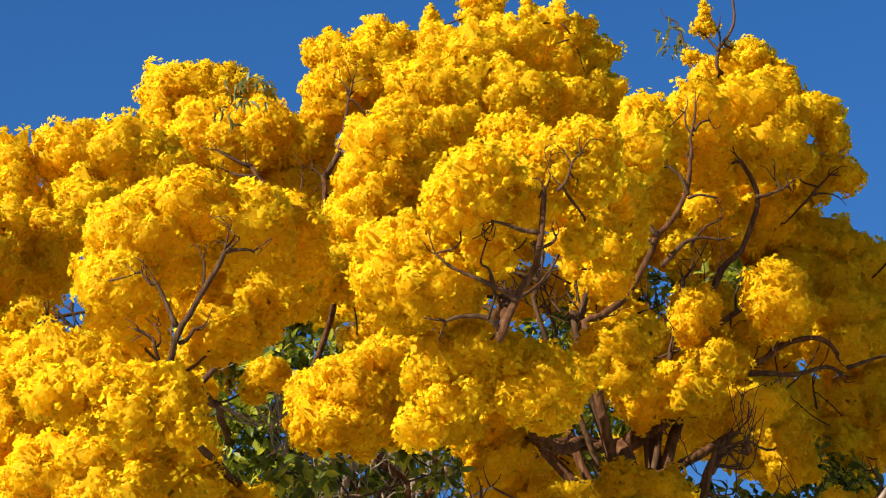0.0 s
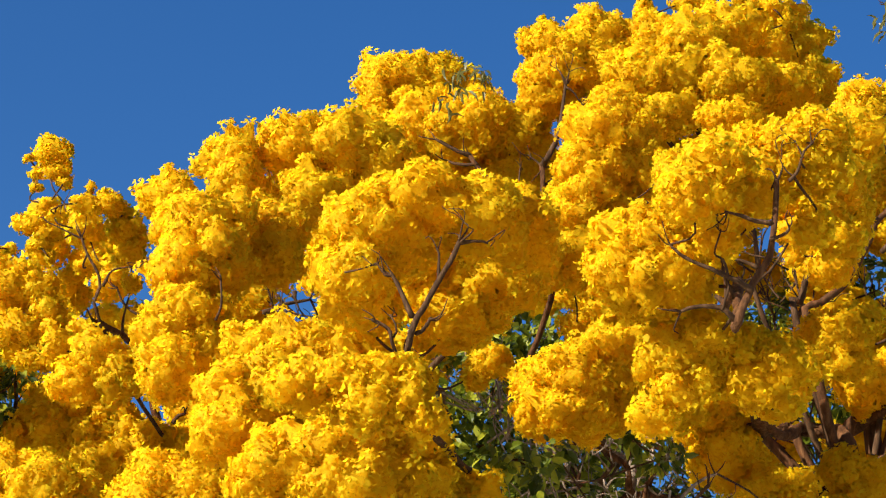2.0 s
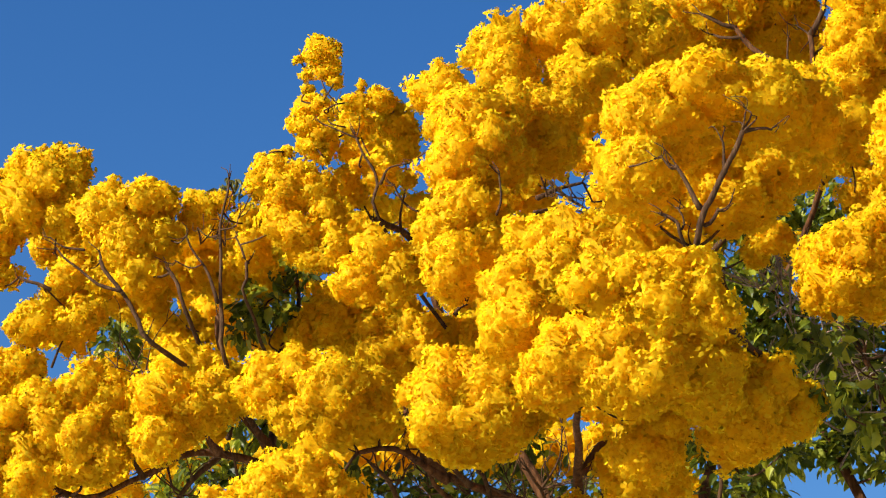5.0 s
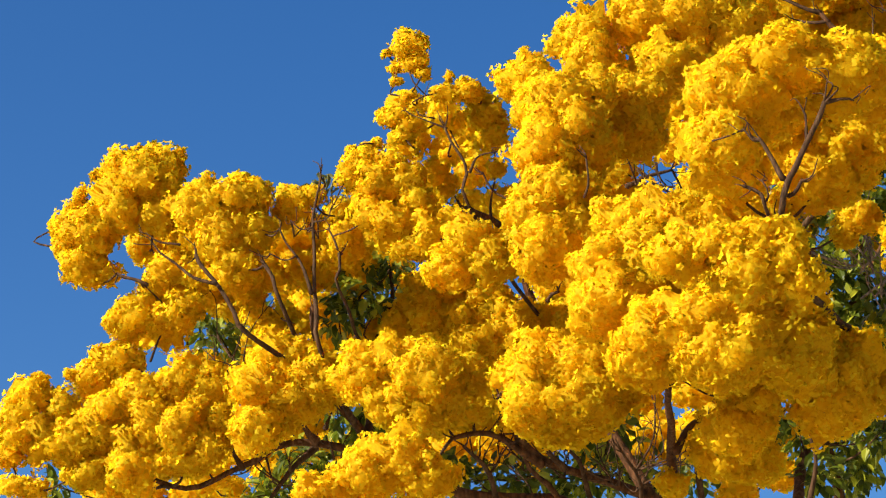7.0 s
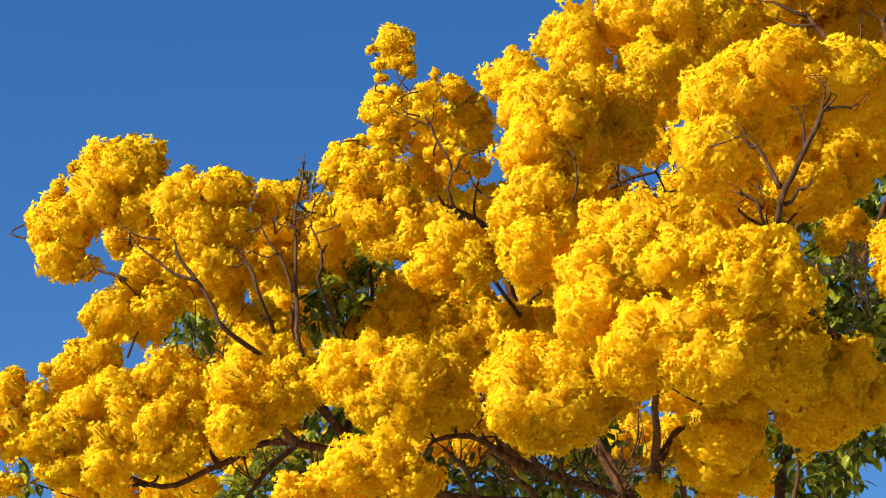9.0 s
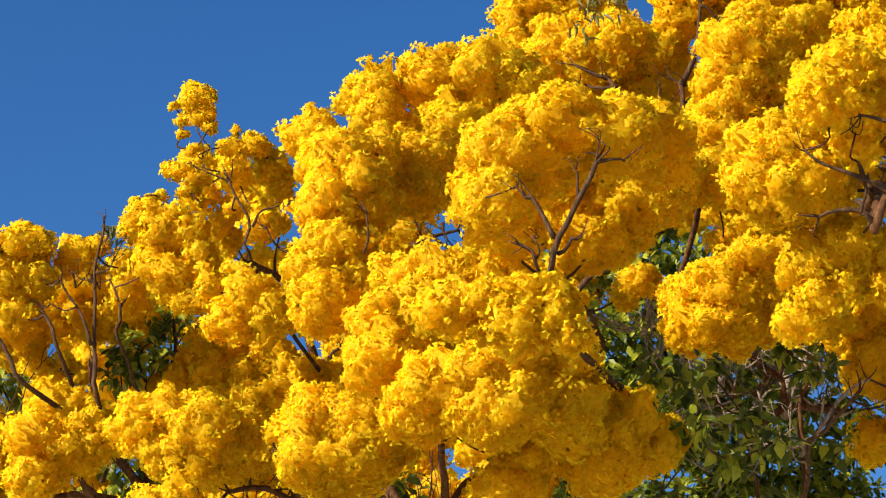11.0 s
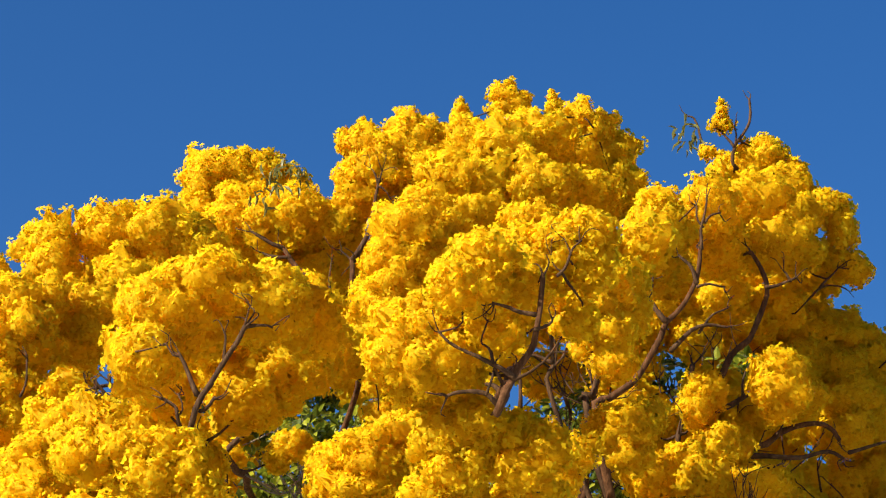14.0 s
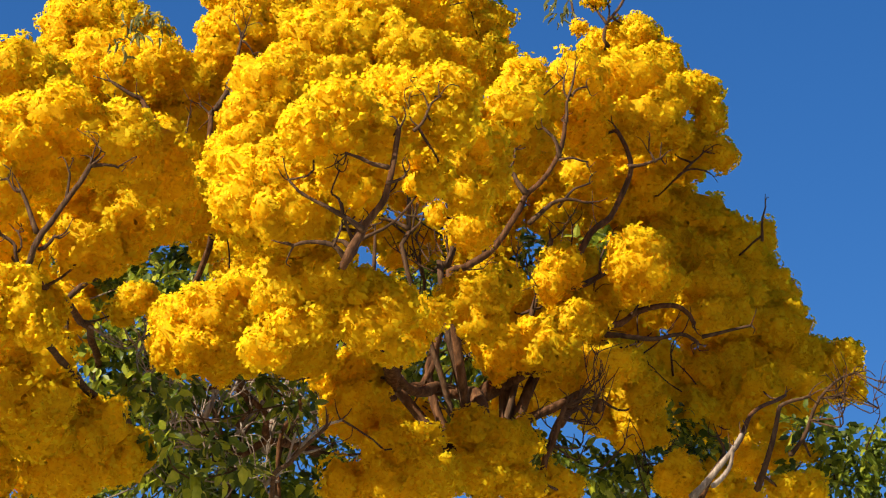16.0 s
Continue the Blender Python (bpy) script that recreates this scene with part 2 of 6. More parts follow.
def tube(points, r0, r1, sides, rough=0.12):
    """A bent, tapering, slightly knobbly stem."""
    pts = [Vector(p) for p in points]
    ext = [2 * pts[0] - pts[1], *pts, 2 * pts[-1] - pts[-2]]
    line = []
    for i in range(len(pts) - 1):
        a, b, c, d = ext[i:i + 4]
        steps = max(3, int((c - b).length / 0.10))
        for s in range(steps):
            t = s / steps
            line.append(0.5 * (2 * b + (c - a) * t + (2 * a - 5 * b + 4 * c - d) * t * t + (3 * b - a - 3 * c + d) * t ** 3))
    line.append(pts[-1])
    n = len(line)
    shake = [noise.noise_vector(p * 2.2) * 0.05 for p in line]
    ends = [min(1.0, 3 * i / n, 3 * (n - 1 - i) / n) for i in range(n)]
    line = [p + s * e for p, s, e in zip(line, shake, ends)]
    c = np.array([p[:] for p in line])
    tang = unit(np.gradient(c, axis=0))
    ref = np.array([0.31, 0.72, 0.2])
    side = unit(np.cross(tang, ref))
    up = np.cross(tang, side)
    w = np.linspace(0, 1, n)
    rad = r0 + (r1 - r0) * w ** 0.6
    ang = np.arange(sides) * 2 * math.pi / sides
    rad = rad[:, None] * (1 + rough * rng.normal(0, 0.6, (n, sides)))
    ring = c[:, None] + rad[..., None] * (np.cos(ang)[None, :, None] * side[:, None] + np.sin(ang)[None, :, None] * up[:, None])
    verts = np.concatenate([ring.reshape(-1, 3), c[:1] - tang[:1] * r0 * 0.7, c[-1:] + tang[-1:] * r1])
    i, j = np.meshgrid(np.arange(n - 1), np.arange(sides), indexing="ij")
    a, b = i * sides + j, i * sides + (j + 1) % sides
    quads = np.stack([a, b, b + sides, a + sides], -1).reshape(-1, 4)
    tip = len(verts) - 1
    caps = [((n - 1) * sides + k, (n - 1) * sides + (k + 1) % sides, tip) for k in range(sides)] + [((k + 1) % sides, k, tip - 1) for k in range(sides)]
    tris = np.concatenate([quads[:, :3], quads[:, [0, 2, 3]], np.array(caps)])
    return verts, tris, line


def limb(tree, r0, r1, points, name="limb", bark=None):
    sides = 12 if r0 > 0.06 else 8 if r0 > 0.025 else 6
    r1 *= 0.75
    v, f, line = tube(points, r0, r1, sides)
    LIMB_ENDS.append((line[-1], (line[-1] - line[-3]).normalized(), r1))
    for k, p in enumerate(line[1:]):
        LIMB_POINTS.append((p, r0 + (r1 - r0) * (k + 1) / len(line)))
    return mesh_part(name, v, f, (bark or (BARK if r0 > 0.032 else TWIG_BARK),), tree, smooth=True)


def shoots(tree):
    """A thin shoot into each flower head, from the nearest limb or from a head that already has one."""
    nodes = np.array([p[:] for p, _ in LIMB_POINTS])
    thick = [r for _, r in LIMB_POINTS]
    ahead = sorted(CLUSTERS, key=lambda c: float(np.linalg.norm(nodes - np.array(c[0]), axis=1).min()))
    for place, rx, rz in ahead:
        gap = nodes - np.array(place)
        cost = np.linalg.norm(gap, axis=1) + 0.9 * np.maximum(gap[:, 2], 0)
        k = int(np.argmin(cost))
        start = Vector(nodes[k])
        nodes, thick = np.concatenate([nodes, [place[:]]]), thick + [0.009]
        if (place - start).length < 0.12:
            continue
        r = min(0.014, thick[k] * 0.8)
        middle = start.lerp(place, 0.5) + Vector((*rng.normal(0, 0.05, 2), -0.12 * (place - start).length))
        v, f, _ = tube((start, middle, place), r, 0.006, 6)
        mesh_part("shoot", v, f, (TWIG_BARK,), tree, smooth=True)


def twigs(tree, place, rx, rz, count, bark=TWIG_BARK):
    """Bare forking twigs, each a stem with its side shoots, off the nearest limbs."""
    limbs = np.array([p[:] for p, _ in LIMB_POINTS])
    for _ in range(max(1, count // 2)):
        a = Vector(place) + Vector(rng.uniform(-1, 1, 3) * np.array([rx, 0.6 * rx, rz]))
        near = Vector(limbs[int(np.argmin(np.linalg.norm(limbs - np.array(a), axis=1)))])
        way = Vector(unit(rng.normal(0, 0.45, 3) + np.array([0, 0, 0.9])))
        if (near - a).length > 0.35:
            near = a - Vector(unit(np.array(way) + rng.normal(0, 0.3, 3))) * 0.25
        else:
            way = (way + (a - near).normalized() * 0.5).normalized()
        b = a + way * rng.uniform(0.18, 0.4)
        thick = rng.uniform(0.006, 0.011)
        stem = (near, a, a.lerp(b, 0.5) + Vector(rng.normal(0, 0.02, 3)), b)
        pieces = [tube(stem, thick, 0.003, 5)]
        for s in rng.uniform(0.15, 0.95, rng.integers(2, 5)):
            root = pieces[0][2][int(s * (len(pieces[0][2]) - 1))]
            out = Vector(unit(np.array(way) + rng.normal(0, 0.6, 3)))
            tip = root + out * rng.uniform(0.08, 0.24)
            knee = root.lerp(tip, 0.5) + Vector((*rng.normal(0, 0.012, 2), 0.02))
            pieces.append(tube((root, knee, tip), thick * 0.6, 0.002, 4))
        starts = np.cumsum([0] + [len(p[0]) for p in pieces])
        v = np.concatenate([p[0] for p in pieces])
        f = np.concatenate([p[1] + k for p, k in zip(pieces, starts)])
        mesh_part("twig", v, f, (bark,), tree, smooth=True)


def tips(tree):
    """Fine forks at the end of every limb."""
    for end, way, thick in LIMB_ENDS:
        if thick > 0.03:
            continue
        pieces = []
        for _ in range(rng.integers(2, 4)):
            out = Vector(unit(np.array(way) * 0.9 + rng.normal(0, 0.55, 3) + np.array([0, 0, 0.25])))
            tip = end + out * rng.uniform(0.06, 0.16)
            knee = end.lerp(tip, 0.5) + Vector(rng.normal(0, 0.018, 3))
            pieces.append(tube((end - way * 0.01, knee, tip), min(0.009, thick * 0.8), 0.0025, 5))
        starts = np.cumsum([0] + [len(p[0]) for p in pieces])
        v = np.concatenate([p[0] for p in pieces])
        f = np.concatenate([p[1] + k for p, k in zip(pieces, starts)])
        mesh_part("twig", v, f, (TWIG_BARK,), tree, smooth=True)


# one leaf: a folded, pointed blade
LEAF_SHAPE = np.array([(0, 0, 0), (0.30, 0.27, 0.05), (0.34, 0, -0.02), (0.30, -0.27, 0.05), (0.70, 0.19, 0.0), (0.70, 0, -0.06), (0.70, -0.19, 0.0), (1.0, 0, -0.16)])
LEAF_FACES = np.array([(0, 2, 1), (0, 3, 2), (1, 2, 4), (2, 5, 4), (2, 3, 5), (3, 6, 5), (4, 5, 7), (5, 6, 7)])


def leaves_at(places, ways, lengths):
    up = unit(np.array([0, 0, 1.0]) + rng.normal(0, 0.55, ways.shape))
    side = unit(np.cross(up, ways))
    up = np.cross(ways, side)
    s = LEAF_SHAPE
    verts = places[:, None] + lengths[:, None, None] * (s[None, :, :1] * ways[:, None] + s[None, :, 1:2] * side[:, None] + s[None, :, 2:] * up[:, None])
    faces = LEAF_FACES[None] + 8 * np.arange(len(places))[:, None, None]
    return verts.reshape(-1, 3), faces.reshape(-1, 3)


def foliage(tree, heads):
    for x, y, z, rx, rz in heads:
        ry = 0.5 * (rx + rz)
        count = int(170 * rx * rz / 0.04)
        d = unit(rng.normal(size=(count, 3)))
        p = d * (rng.random((count, 1)) ** 0.45) * np.array([rx, ry, rz]) * 1.1
        ways = unit(d * 0.7 + rng.normal(0, 0.6, d.shape) + np.array([0, 0, -0.45]))
        v, f = leaves_at(p, ways, rng.uniform(0.05, 0.14, count))
        ob = mesh_part("leaf_clump", v, f, (LEAF,), tree)
        tagged(ob, kind="stuff")
        ob.location = (x, y, z)
        CLUSTERS.append((Vector((x, y, z)), rx, rz))


def leaf_spray(tree, place, count):
    """A drooping tuft; every leaf is its own part on one shared blade."""
    spray = new("leaf_spray")
    spray.parent, spray.location, spray.empty_display_size = tree, place, 0.05
    tagged(spray, "drooping olive green leaves")
    for _ in range(count):
        way = Vector(unit(rng.normal(0, 0.6, 3) + np.array([0, 0, -0.5])))
        turn = way.to_track_quat("X", "Z").to_matrix().to_4x4() @ Matrix.Rotation(rng.uniform(-0.8, 0.8), 4, "X")
        size = rng.uniform(0.06, 0.13)
        if BLADE:
            leaf = new("leaf", BLADE[0])
            leaf.parent = spray
        else:
            v = LEAF_SHAPE * np.array([1, 0.5, 2.2])
            leaf = mesh_part("leaf", v, LEAF_FACES, (YOUNG_LEAF,), spray)
            BLADE.append(leaf.data)
        leaf.matrix_local = Matrix.Translation(rng.normal(0, 0.05, 3)) @ turn @ Matrix.Scale(size, 4)


BLADE = []


# ---- ground: out of view, kept pale to throw fill light up into the crown ----
def ground_height(x, y):
    return 0.25 * noise.noise(Vector((x * 0.04, y * 0.04, 0.0))) * min(1.0, math.hypot(x - 1, y - 10) / 25)


steps = np.concatenate([-np.geomspace(4000, 12, 16), np.linspace(-10, 10, 11), np.geomspace(12, 4000, 16)])
gx, gy = np.meshgrid(steps, steps + 10, indexing="ij")
gv = [(x, y, ground_height(x, y)) for x, y in zip(gx.ravel(), gy.ravel())]
m = len(steps)
gi, gj = np.meshgrid(np.arange(m - 1), np.arange(m - 1), indexing="ij")
ga = (gi * m + gj).ravel()
tagged(mesh_part("ground", gv, np.stack([ga, ga + m, ga + m + 1, ga + 1], 1), (BOUNCE_GROUND,), smooth=True), "unseen ground in sandy and straw tones, set pale to bounce light up", "ground", kind="structure")

# ---- the flowering tree ----
tree = new("flowering_tree")
tree.empty_display_size = 0.5
tagged(tree, "tall trumpet tree covered in bright yellow flower heads", "tree")
limb(tree, 0.34, 0.145, ((1.5, 17.2, -0.25), (1.5, 17.15, 1.2), (1.6, 17.0, 2.6), (2.0, 16.95, 4.1), (2.79, 16.9, 5.39), (3.05, 16.90, 6.49)), "trunk")
limb(tree, 0.20, 0.094, ((1.6, 17.0, 2.8), (1.1, 17.0, 3.9), (0.31, 16.9, 4.76), (-0.13, 17.00, 5.46)))
limb(tree, 0.097, 0.036, ((3.05, 16.90, 6.49), (2.97, 16.80, 7.21), (2.80, 17.15, 7.44), (2.43, 16.40, 7.15), (2.22, 16.00, 7.15)))
limb(tree, 0.063, 0.035, ((2.30, 16.30, 7.14), (2.01, 15.20, 7.21), (1.75, 14.00, 7.06), (1.75, 13.30, 7.02)))
limb(tree, 0.020, 0.010, ((1.72, 13.70, 7.05), (1.66, 13.80, 7.14), (1.40, 14.00, 7.17)))
limb(tree, 0.037, 0.016, ((4.41, 16.90, 6.19), (4.61, 16.90, 6.71), (4.74, 16.95, 6.95), (4.88, 17.00, 7.15), (5.05, 17.20, 7.45), (5.46, 17.75, 7.86)))
limb(tree, 0.025, 0.012, ((4.71, 16.95, 6.91), (4.81, 17.00, 7.11), (4.77, 17.10, 7.26)))
limb(tree, 0.031, 0.014, ((1.45, 16.60, 5.66), (1.46, 15.60, 6.14), (1.53, 15.20, 6.18), (1.63, 14.90, 6.20), (1.74, 14.80, 6.29)))
limb(tree, 0.011, 0.005, ((1.56, 15.20, 6.20), (1.57, 15.10, 6.28), (1.57, 15.10, 6.35)))
limb(tree, 0.011, 0.005, ((1.68, 14.90, 6.26), (1.78, 14.80, 6.18)))
limb(tree, 0.011, 0.005, ((1.63, 14.90, 6.20), (1.69, 14.80, 6.25)))
limb(tree, 0.048, 0.024, ((2.97, 16.90, 6.65), (2.10, 16.90, 7.59), (1.78, 17.10, 7.76), (1.72, 17.80, 9.16), (1.91, 17.90, 9.54), (2.11, 17.70, 9.85)))
limb(tree, 0.035, 0.017, ((2.11, 17.70, 9.85), (2.12, 17.70, 9.97), (2.01, 17.70, 10.14)))
limb(tree, 0.031, 0.017, ((2.12, 17.70, 9.97), (2.30, 17.70, 10.15)))
limb(tree, 0.026, 0.013, ((2.00, 17.70, 9.73), (1.83, 17.70, 9.97), (1.68, 17.70, 10.06)))
limb(tree, 0.022, 0.009, ((1.78, 17.80, 9.26), (1.72, 17.80, 9.44), (1.55, 17.80, 9.51)))
limb(tree, 0.017, 0.009, ((1.72, 17.80, 9.39), (1.64, 17.80, 9.58)))
limb(tree, 0.040, 0.024, ((3.46, 16.80, 6.00), (3.42, 16.70, 6.75), (3.47, 16.70, 6.93), (3.56, 16.70, 7.23)))
limb(tree, 0.036, 0.016, ((3.53, 16.70, 7.10), (3.77, 17.15, 7.42)))
limb(tree, 0.050, 0.033, ((3.06, 17.25, 7.46), (3.26, 17.05, 7.55), (3.39, 16.95, 7.58)))
limb(tree, 0.037, 0.017, ((1.78, 17.10, 7.76), (1.93, 17.00, 7.78), (2.08, 16.80, 7.64)))
limb(tree, 0.032, 0.020, ((2.09, 16.80, 7.47), (1.99, 16.80, 7.80), (1.89, 16.60, 7.80)))
limb(tree, 0.042, 0.021, ((1.89, 17.80, 7.08), (1.49, 17.20, 6.96), (1.45, 17.10, 7.10), (1.32, 17.10, 7.21), (1.17, 17.10, 7.31), (0.99, 17.00, 7.21)))
limb(tree, 0.024, 0.012, ((1.43, 17.10, 7.12), (1.55, 17.10, 7.39), (1.58, 17.00, 7.49)))
limb(tree, 0.033, 0.020, ((1.32, 17.10, 7.21), (1.25, 17.00, 7.30), (1.19, 16.90, 7.43)))
limb(tree, 0.033, 0.016, ((1.49, 17.20, 6.96), (1.32, 17.20, 6.84), (1.17, 17.10, 6.80), (1.10, 17.00, 6.93), (1.11, 17.00, 7.03)))
limb(tree, 0.024, 0.016, ((1.26, 17.10, 6.99), (1.35, 17.00, 7.10)))
limb(tree, 0.025, 0.012, ((1.17, 17.10, 7.31), (1.14, 16.90, 7.36), (1.07, 16.80, 7.39)))
limb(tree, 0.024, 0.012, ((1.26, 16.80, 7.21), (1.10, 16.30, 7.19), (1.03, 16.00, 7.16)))
limb(tree, 0.120, 0.080, ((3.00, 16.90, 5.87), (2.24, 17.00, 5.51), (-0.13, 17.00, 5.46)))
limb(tree, 0.047, 0.031, ((-0.13, 17.00, 5.46), (0.15, 18.80, 7.34), (0.16, 17.40, 7.65), (-0.11, 14.50, 6.95)))
limb(tree, 0.034, 0.026, ((0.12, 18.40, 6.96), (0.91, 17.80, 8.43), (0.91, 16.90, 8.68), (0.87, 17.00, 9.08), (0.86, 17.10, 9.42)))
limb(tree, 0.029, 0.015, ((0.86, 17.10, 9.42), (0.99, 17.10, 9.72), (1.04, 17.10, 10.09)))
limb(tree, 0.012, 0.008, ((0.87, 17.10, 9.26), (1.07, 17.10, 9.47)))
limb(tree, 0.013, 0.008, ((0.86, 17.10, 9.42), (0.76, 17.10, 9.51)))
limb(tree, 0.013, 0.006, ((1.04, 17.10, 10.09), (0.97, 17.10, 10.23)))
limb(tree, 0.013, 0.006, ((1.04, 17.10, 10.07), (1.14, 17.10, 9.96)))
limb(tree, 0.013, 0.006, ((1.03, 17.10, 10.02), (1.07, 17.10, 10.21)))
limb(tree, 0.013, 0.006, ((1.00, 17.10, 9.79), (1.17, 17.20, 9.96)))
limb(tree, 0.037, 0.024, ((0.92, 16.90, 8.66), (0.76, 17.10, 9.01), (0.62, 17.20, 9.21), (0.45, 17.30, 9.43), (0.33, 17.30, 9.59)))
limb(tree, 0.021, 0.011, ((0.33, 17.30, 9.59), (0.07, 17.30, 9.72)))
limb(tree, 0.017, 0.011, ((0.39, 17.30, 9.52), (0.16, 17.40, 9.59)))
limb(tree, 0.015, 0.008, ((0.74, 17.20, 9.07), (0.68, 17.20, 9.30), (0.70, 17.20, 9.44)))
limb(tree, 0.053, 0.023, ((-0.82, 16.40, 5.32), (-0.84, 15.90, 5.69), (-0.84, 15.40, 5.94), (-0.82, 14.85, 6.04), (-0.94, 14.80, 6.10)))
limb(tree, 0.014, 0.007, ((-0.90, 14.80, 6.08), (-1.00, 14.80, 6.14)))
limb(tree, 0.014, 0.007, ((-0.82, 14.85, 6.04), (-0.75, 14.80, 6.09)))
limb(tree, 0.033, 0.014, ((-0.83, 15.60, 5.84), (-0.72, 15.60, 6.00), (-0.62, 15.60, 6.07), (-0.49, 15.60, 6.23), (-0.40, 15.60, 6.29)))
limb(tree, 0.030, 0.019, ((-0.68, 16.20, 5.38), (-0.68, 15.80, 5.74), (-0.63, 15.60, 5.91), (-0.58, 15.50, 6.02)))
limb(tree, 0.063, 0.023, ((-0.13, 17.00, 5.46), (-1.06, 16.80, 5.85), (-1.75, 16.40, 6.05), (-1.93, 16.00, 6.23), (-1.97, 15.80, 6.33)))
limb(tree, 0.038, 0.019, ((-1.75, 16.40, 6.01), (-2.10, 16.10, 6.15), (-2.31, 16.00, 6.11)))
limb(tree, 0.038, 0.015, ((-1.75, 16.40, 6.01), (-1.89, 16.30, 6.11), (-1.91, 16.00, 6.42)))
limb(tree, 0.027, 0.011, ((-1.60, 16.40, 5.97), (-1.80, 16.10, 6.11), (-1.94, 16.00, 6.04)))
limb(tree, 0.054, 0.031, ((-1.06, 16.80, 5.85), (-1.70, 17.00, 7.07), (-1.98, 16.70, 7.75), (-2.21, 16.20, 7.80)))
limb(tree, 0.055, 0.031, ((-1.64, 16.80, 5.83), (-2.50, 16.80, 5.99), (-3.18, 16.60, 6.54), (-3.28, 16.25, 6.93), (-3.29, 16.20, 7.14)))
limb(tree, 0.036, 0.020, ((-3.01, 16.80, 6.30), (-3.01, 17.20, 7.16), (-2.90, 17.30, 7.53), (-2.92, 17.30, 7.75)))
limb(tree, 0.043, 0.020, ((-2.50, 16.80, 5.95), (-3.34, 16.60, 6.30), (-3.83, 16.50, 6.10), (-4.20, 16.40, 5.97), (-4.72, 16.40, 6.16)))
limb(tree, 0.027, 0.012, ((-3.83, 16.50, 6.10), (-3.89, 16.40, 6.24)))
limb(tree, 0.027, 0.012, ((-4.32, 16.40, 5.98), (-4.44, 16.40, 6.06)))
limb(tree, 0.039, 0.016, ((-3.34, 16.60, 6.30), (-3.38, 16.30, 6.38)))
limb(tree, 0.034, 0.015, ((-2.55, 16.30, 5.87), (-2.53, 16.10, 6.21)))
limb(tree, 0.032, 0.012, ((-3.39, 16.90, 6.34), (-3.55, 16.90, 6.15), (-3.75, 16.90, 5.91), (-3.87, 16.90, 5.68)))
limb(tree, 0.024, 0.008, ((-3.31, 16.80, 6.44), (-3.27, 16.80, 6.56)))
limb(tree, 0.032, 0.012, ((-1.74, 17.00, 7.31), (-1.65, 16.90, 7.39)))
limb(tree, 0.022, 0.011, ((-1.36, 15.40, 7.33), (-1.33, 15.30, 7.57)))
limb(tree, 0.022, 0.011, ((-1.29, 15.60, 6.54), (-1.21, 15.20, 6.53)))
limb(tree, 0.022, 0.007, ((-1.42, 15.40, 7.34), (-1.34, 15.20, 7.38)))
limb(tree, 0.039, 0.016, ((1.00, 16.80, 7.29), (1.66, 16.80, 7.18), (1.56, 17.00, 6.95), (1.60, 17.10, 6.49)))
limb(tree, 0.025, 0.013, ((-1.17, 17.50, 8.38), (-1.00, 17.50, 8.46), (-0.83, 17.50, 8.49)))
limb(tree, 0.021, 0.008, ((-1.08, 17.50, 8.51), (-0.94, 17.50, 8.37), (-0.79, 17.50, 8.27)))
limb(tree, 0.021, 0.008, ((-0.95, 17.50, 8.55), (-0.91, 17.50, 8.41)))
limb(tree, 0.021, 0.008, ((-1.18, 17.20, 8.16), (-0.99, 17.30, 8.21), (-0.83, 17.30, 8.19)))
limb(tree, 0.031, 0.015, ((-2.02, 16.60, 5.45), (-2.08, 16.50, 5.82), (-2.16, 16.30, 5.97), (-2.25, 16.10, 6.08)))
limb(tree, 0.035, 0.015, ((-1.60, 16.70, 5.49), (-1.68, 16.60, 5.83), (-1.83, 16.40, 5.98), (-1.90, 16.20, 6.17)))
limb(tree, 0.031, 0.012, ((-1.30, 16.70, 5.52), (-1.47, 16.60, 5.86), (-1.52, 16.40, 6.04), (-1.65, 16.10, 6.09)))
limb(tree, 0.027, 0.011, ((-1.14, 16.60, 5.49), (-1.11, 16.40, 5.83), (-1.20, 16.10, 5.99)))
limb(tree, 0.031, 0.012, ((-0.05, 16.90, 5.51), (0.06, 16.90, 6.02), (0.03, 16.80, 6.27)))
limb(tree, 0.023, 0.012, ((-3.08, 16.50, 5.55), (-3.14, 16.40, 5.92), (-3.18, 16.30, 6.18)))
limb(tree, 0.028, 0.012, ((1.55, 17.40, 5.93), (1.64, 17.50, 7.03), (1.81, 17.40, 7.42)))
limb(tree, 0.024, 0.012, ((1.31, 17.40, 5.93), (1.20, 17.50, 6.95), (1.01, 17.50, 7.37)))
limb(tree, 0.020, 0.008, ((1.21, 17.50, 6.86), (1.41, 17.50, 7.20), (1.46, 17.50, 7.45)))
limb(tree, 0.034, 0.019, ((1.75, 13.30, 7.02), (1.60, 12.35, 6.38), (1.65, 12.35, 6.55), (1.70, 12.35, 6.67), (1.77, 12.35, 6.79), (1.79, 12.35, 6.89), (1.81, 12.35, 7.03), (1.83, 12.35, 7.16), (1.84, 12.35, 7.23)))
limb(tree, 0.019, 0.009, ((1.68, 12.30, 6.58), (1.59, 12.30, 6.64), (1.50, 12.30, 6.70), (1.42, 12.30, 6.74), (1.32, 12.30, 6.79), (1.26, 12.30, 6.83)))
limb(tree, 0.009, 0.006, ((1.56, 12.30, 6.65), (1.54, 12.30, 6.77), (1.50, 12.30, 6.81), (1.53, 12.30, 6.92)))
limb(tree, 0.017, 0.009, ((1.79, 12.25, 6.94), (1.70, 12.25, 6.96), (1.61, 12.25, 7.00), (1.55, 12.25, 7.00)))
limb(tree, 0.012, 0.009, ((1.79, 12.30, 6.87), (1.86, 12.30, 6.91), (1.89, 12.30, 6.95)))
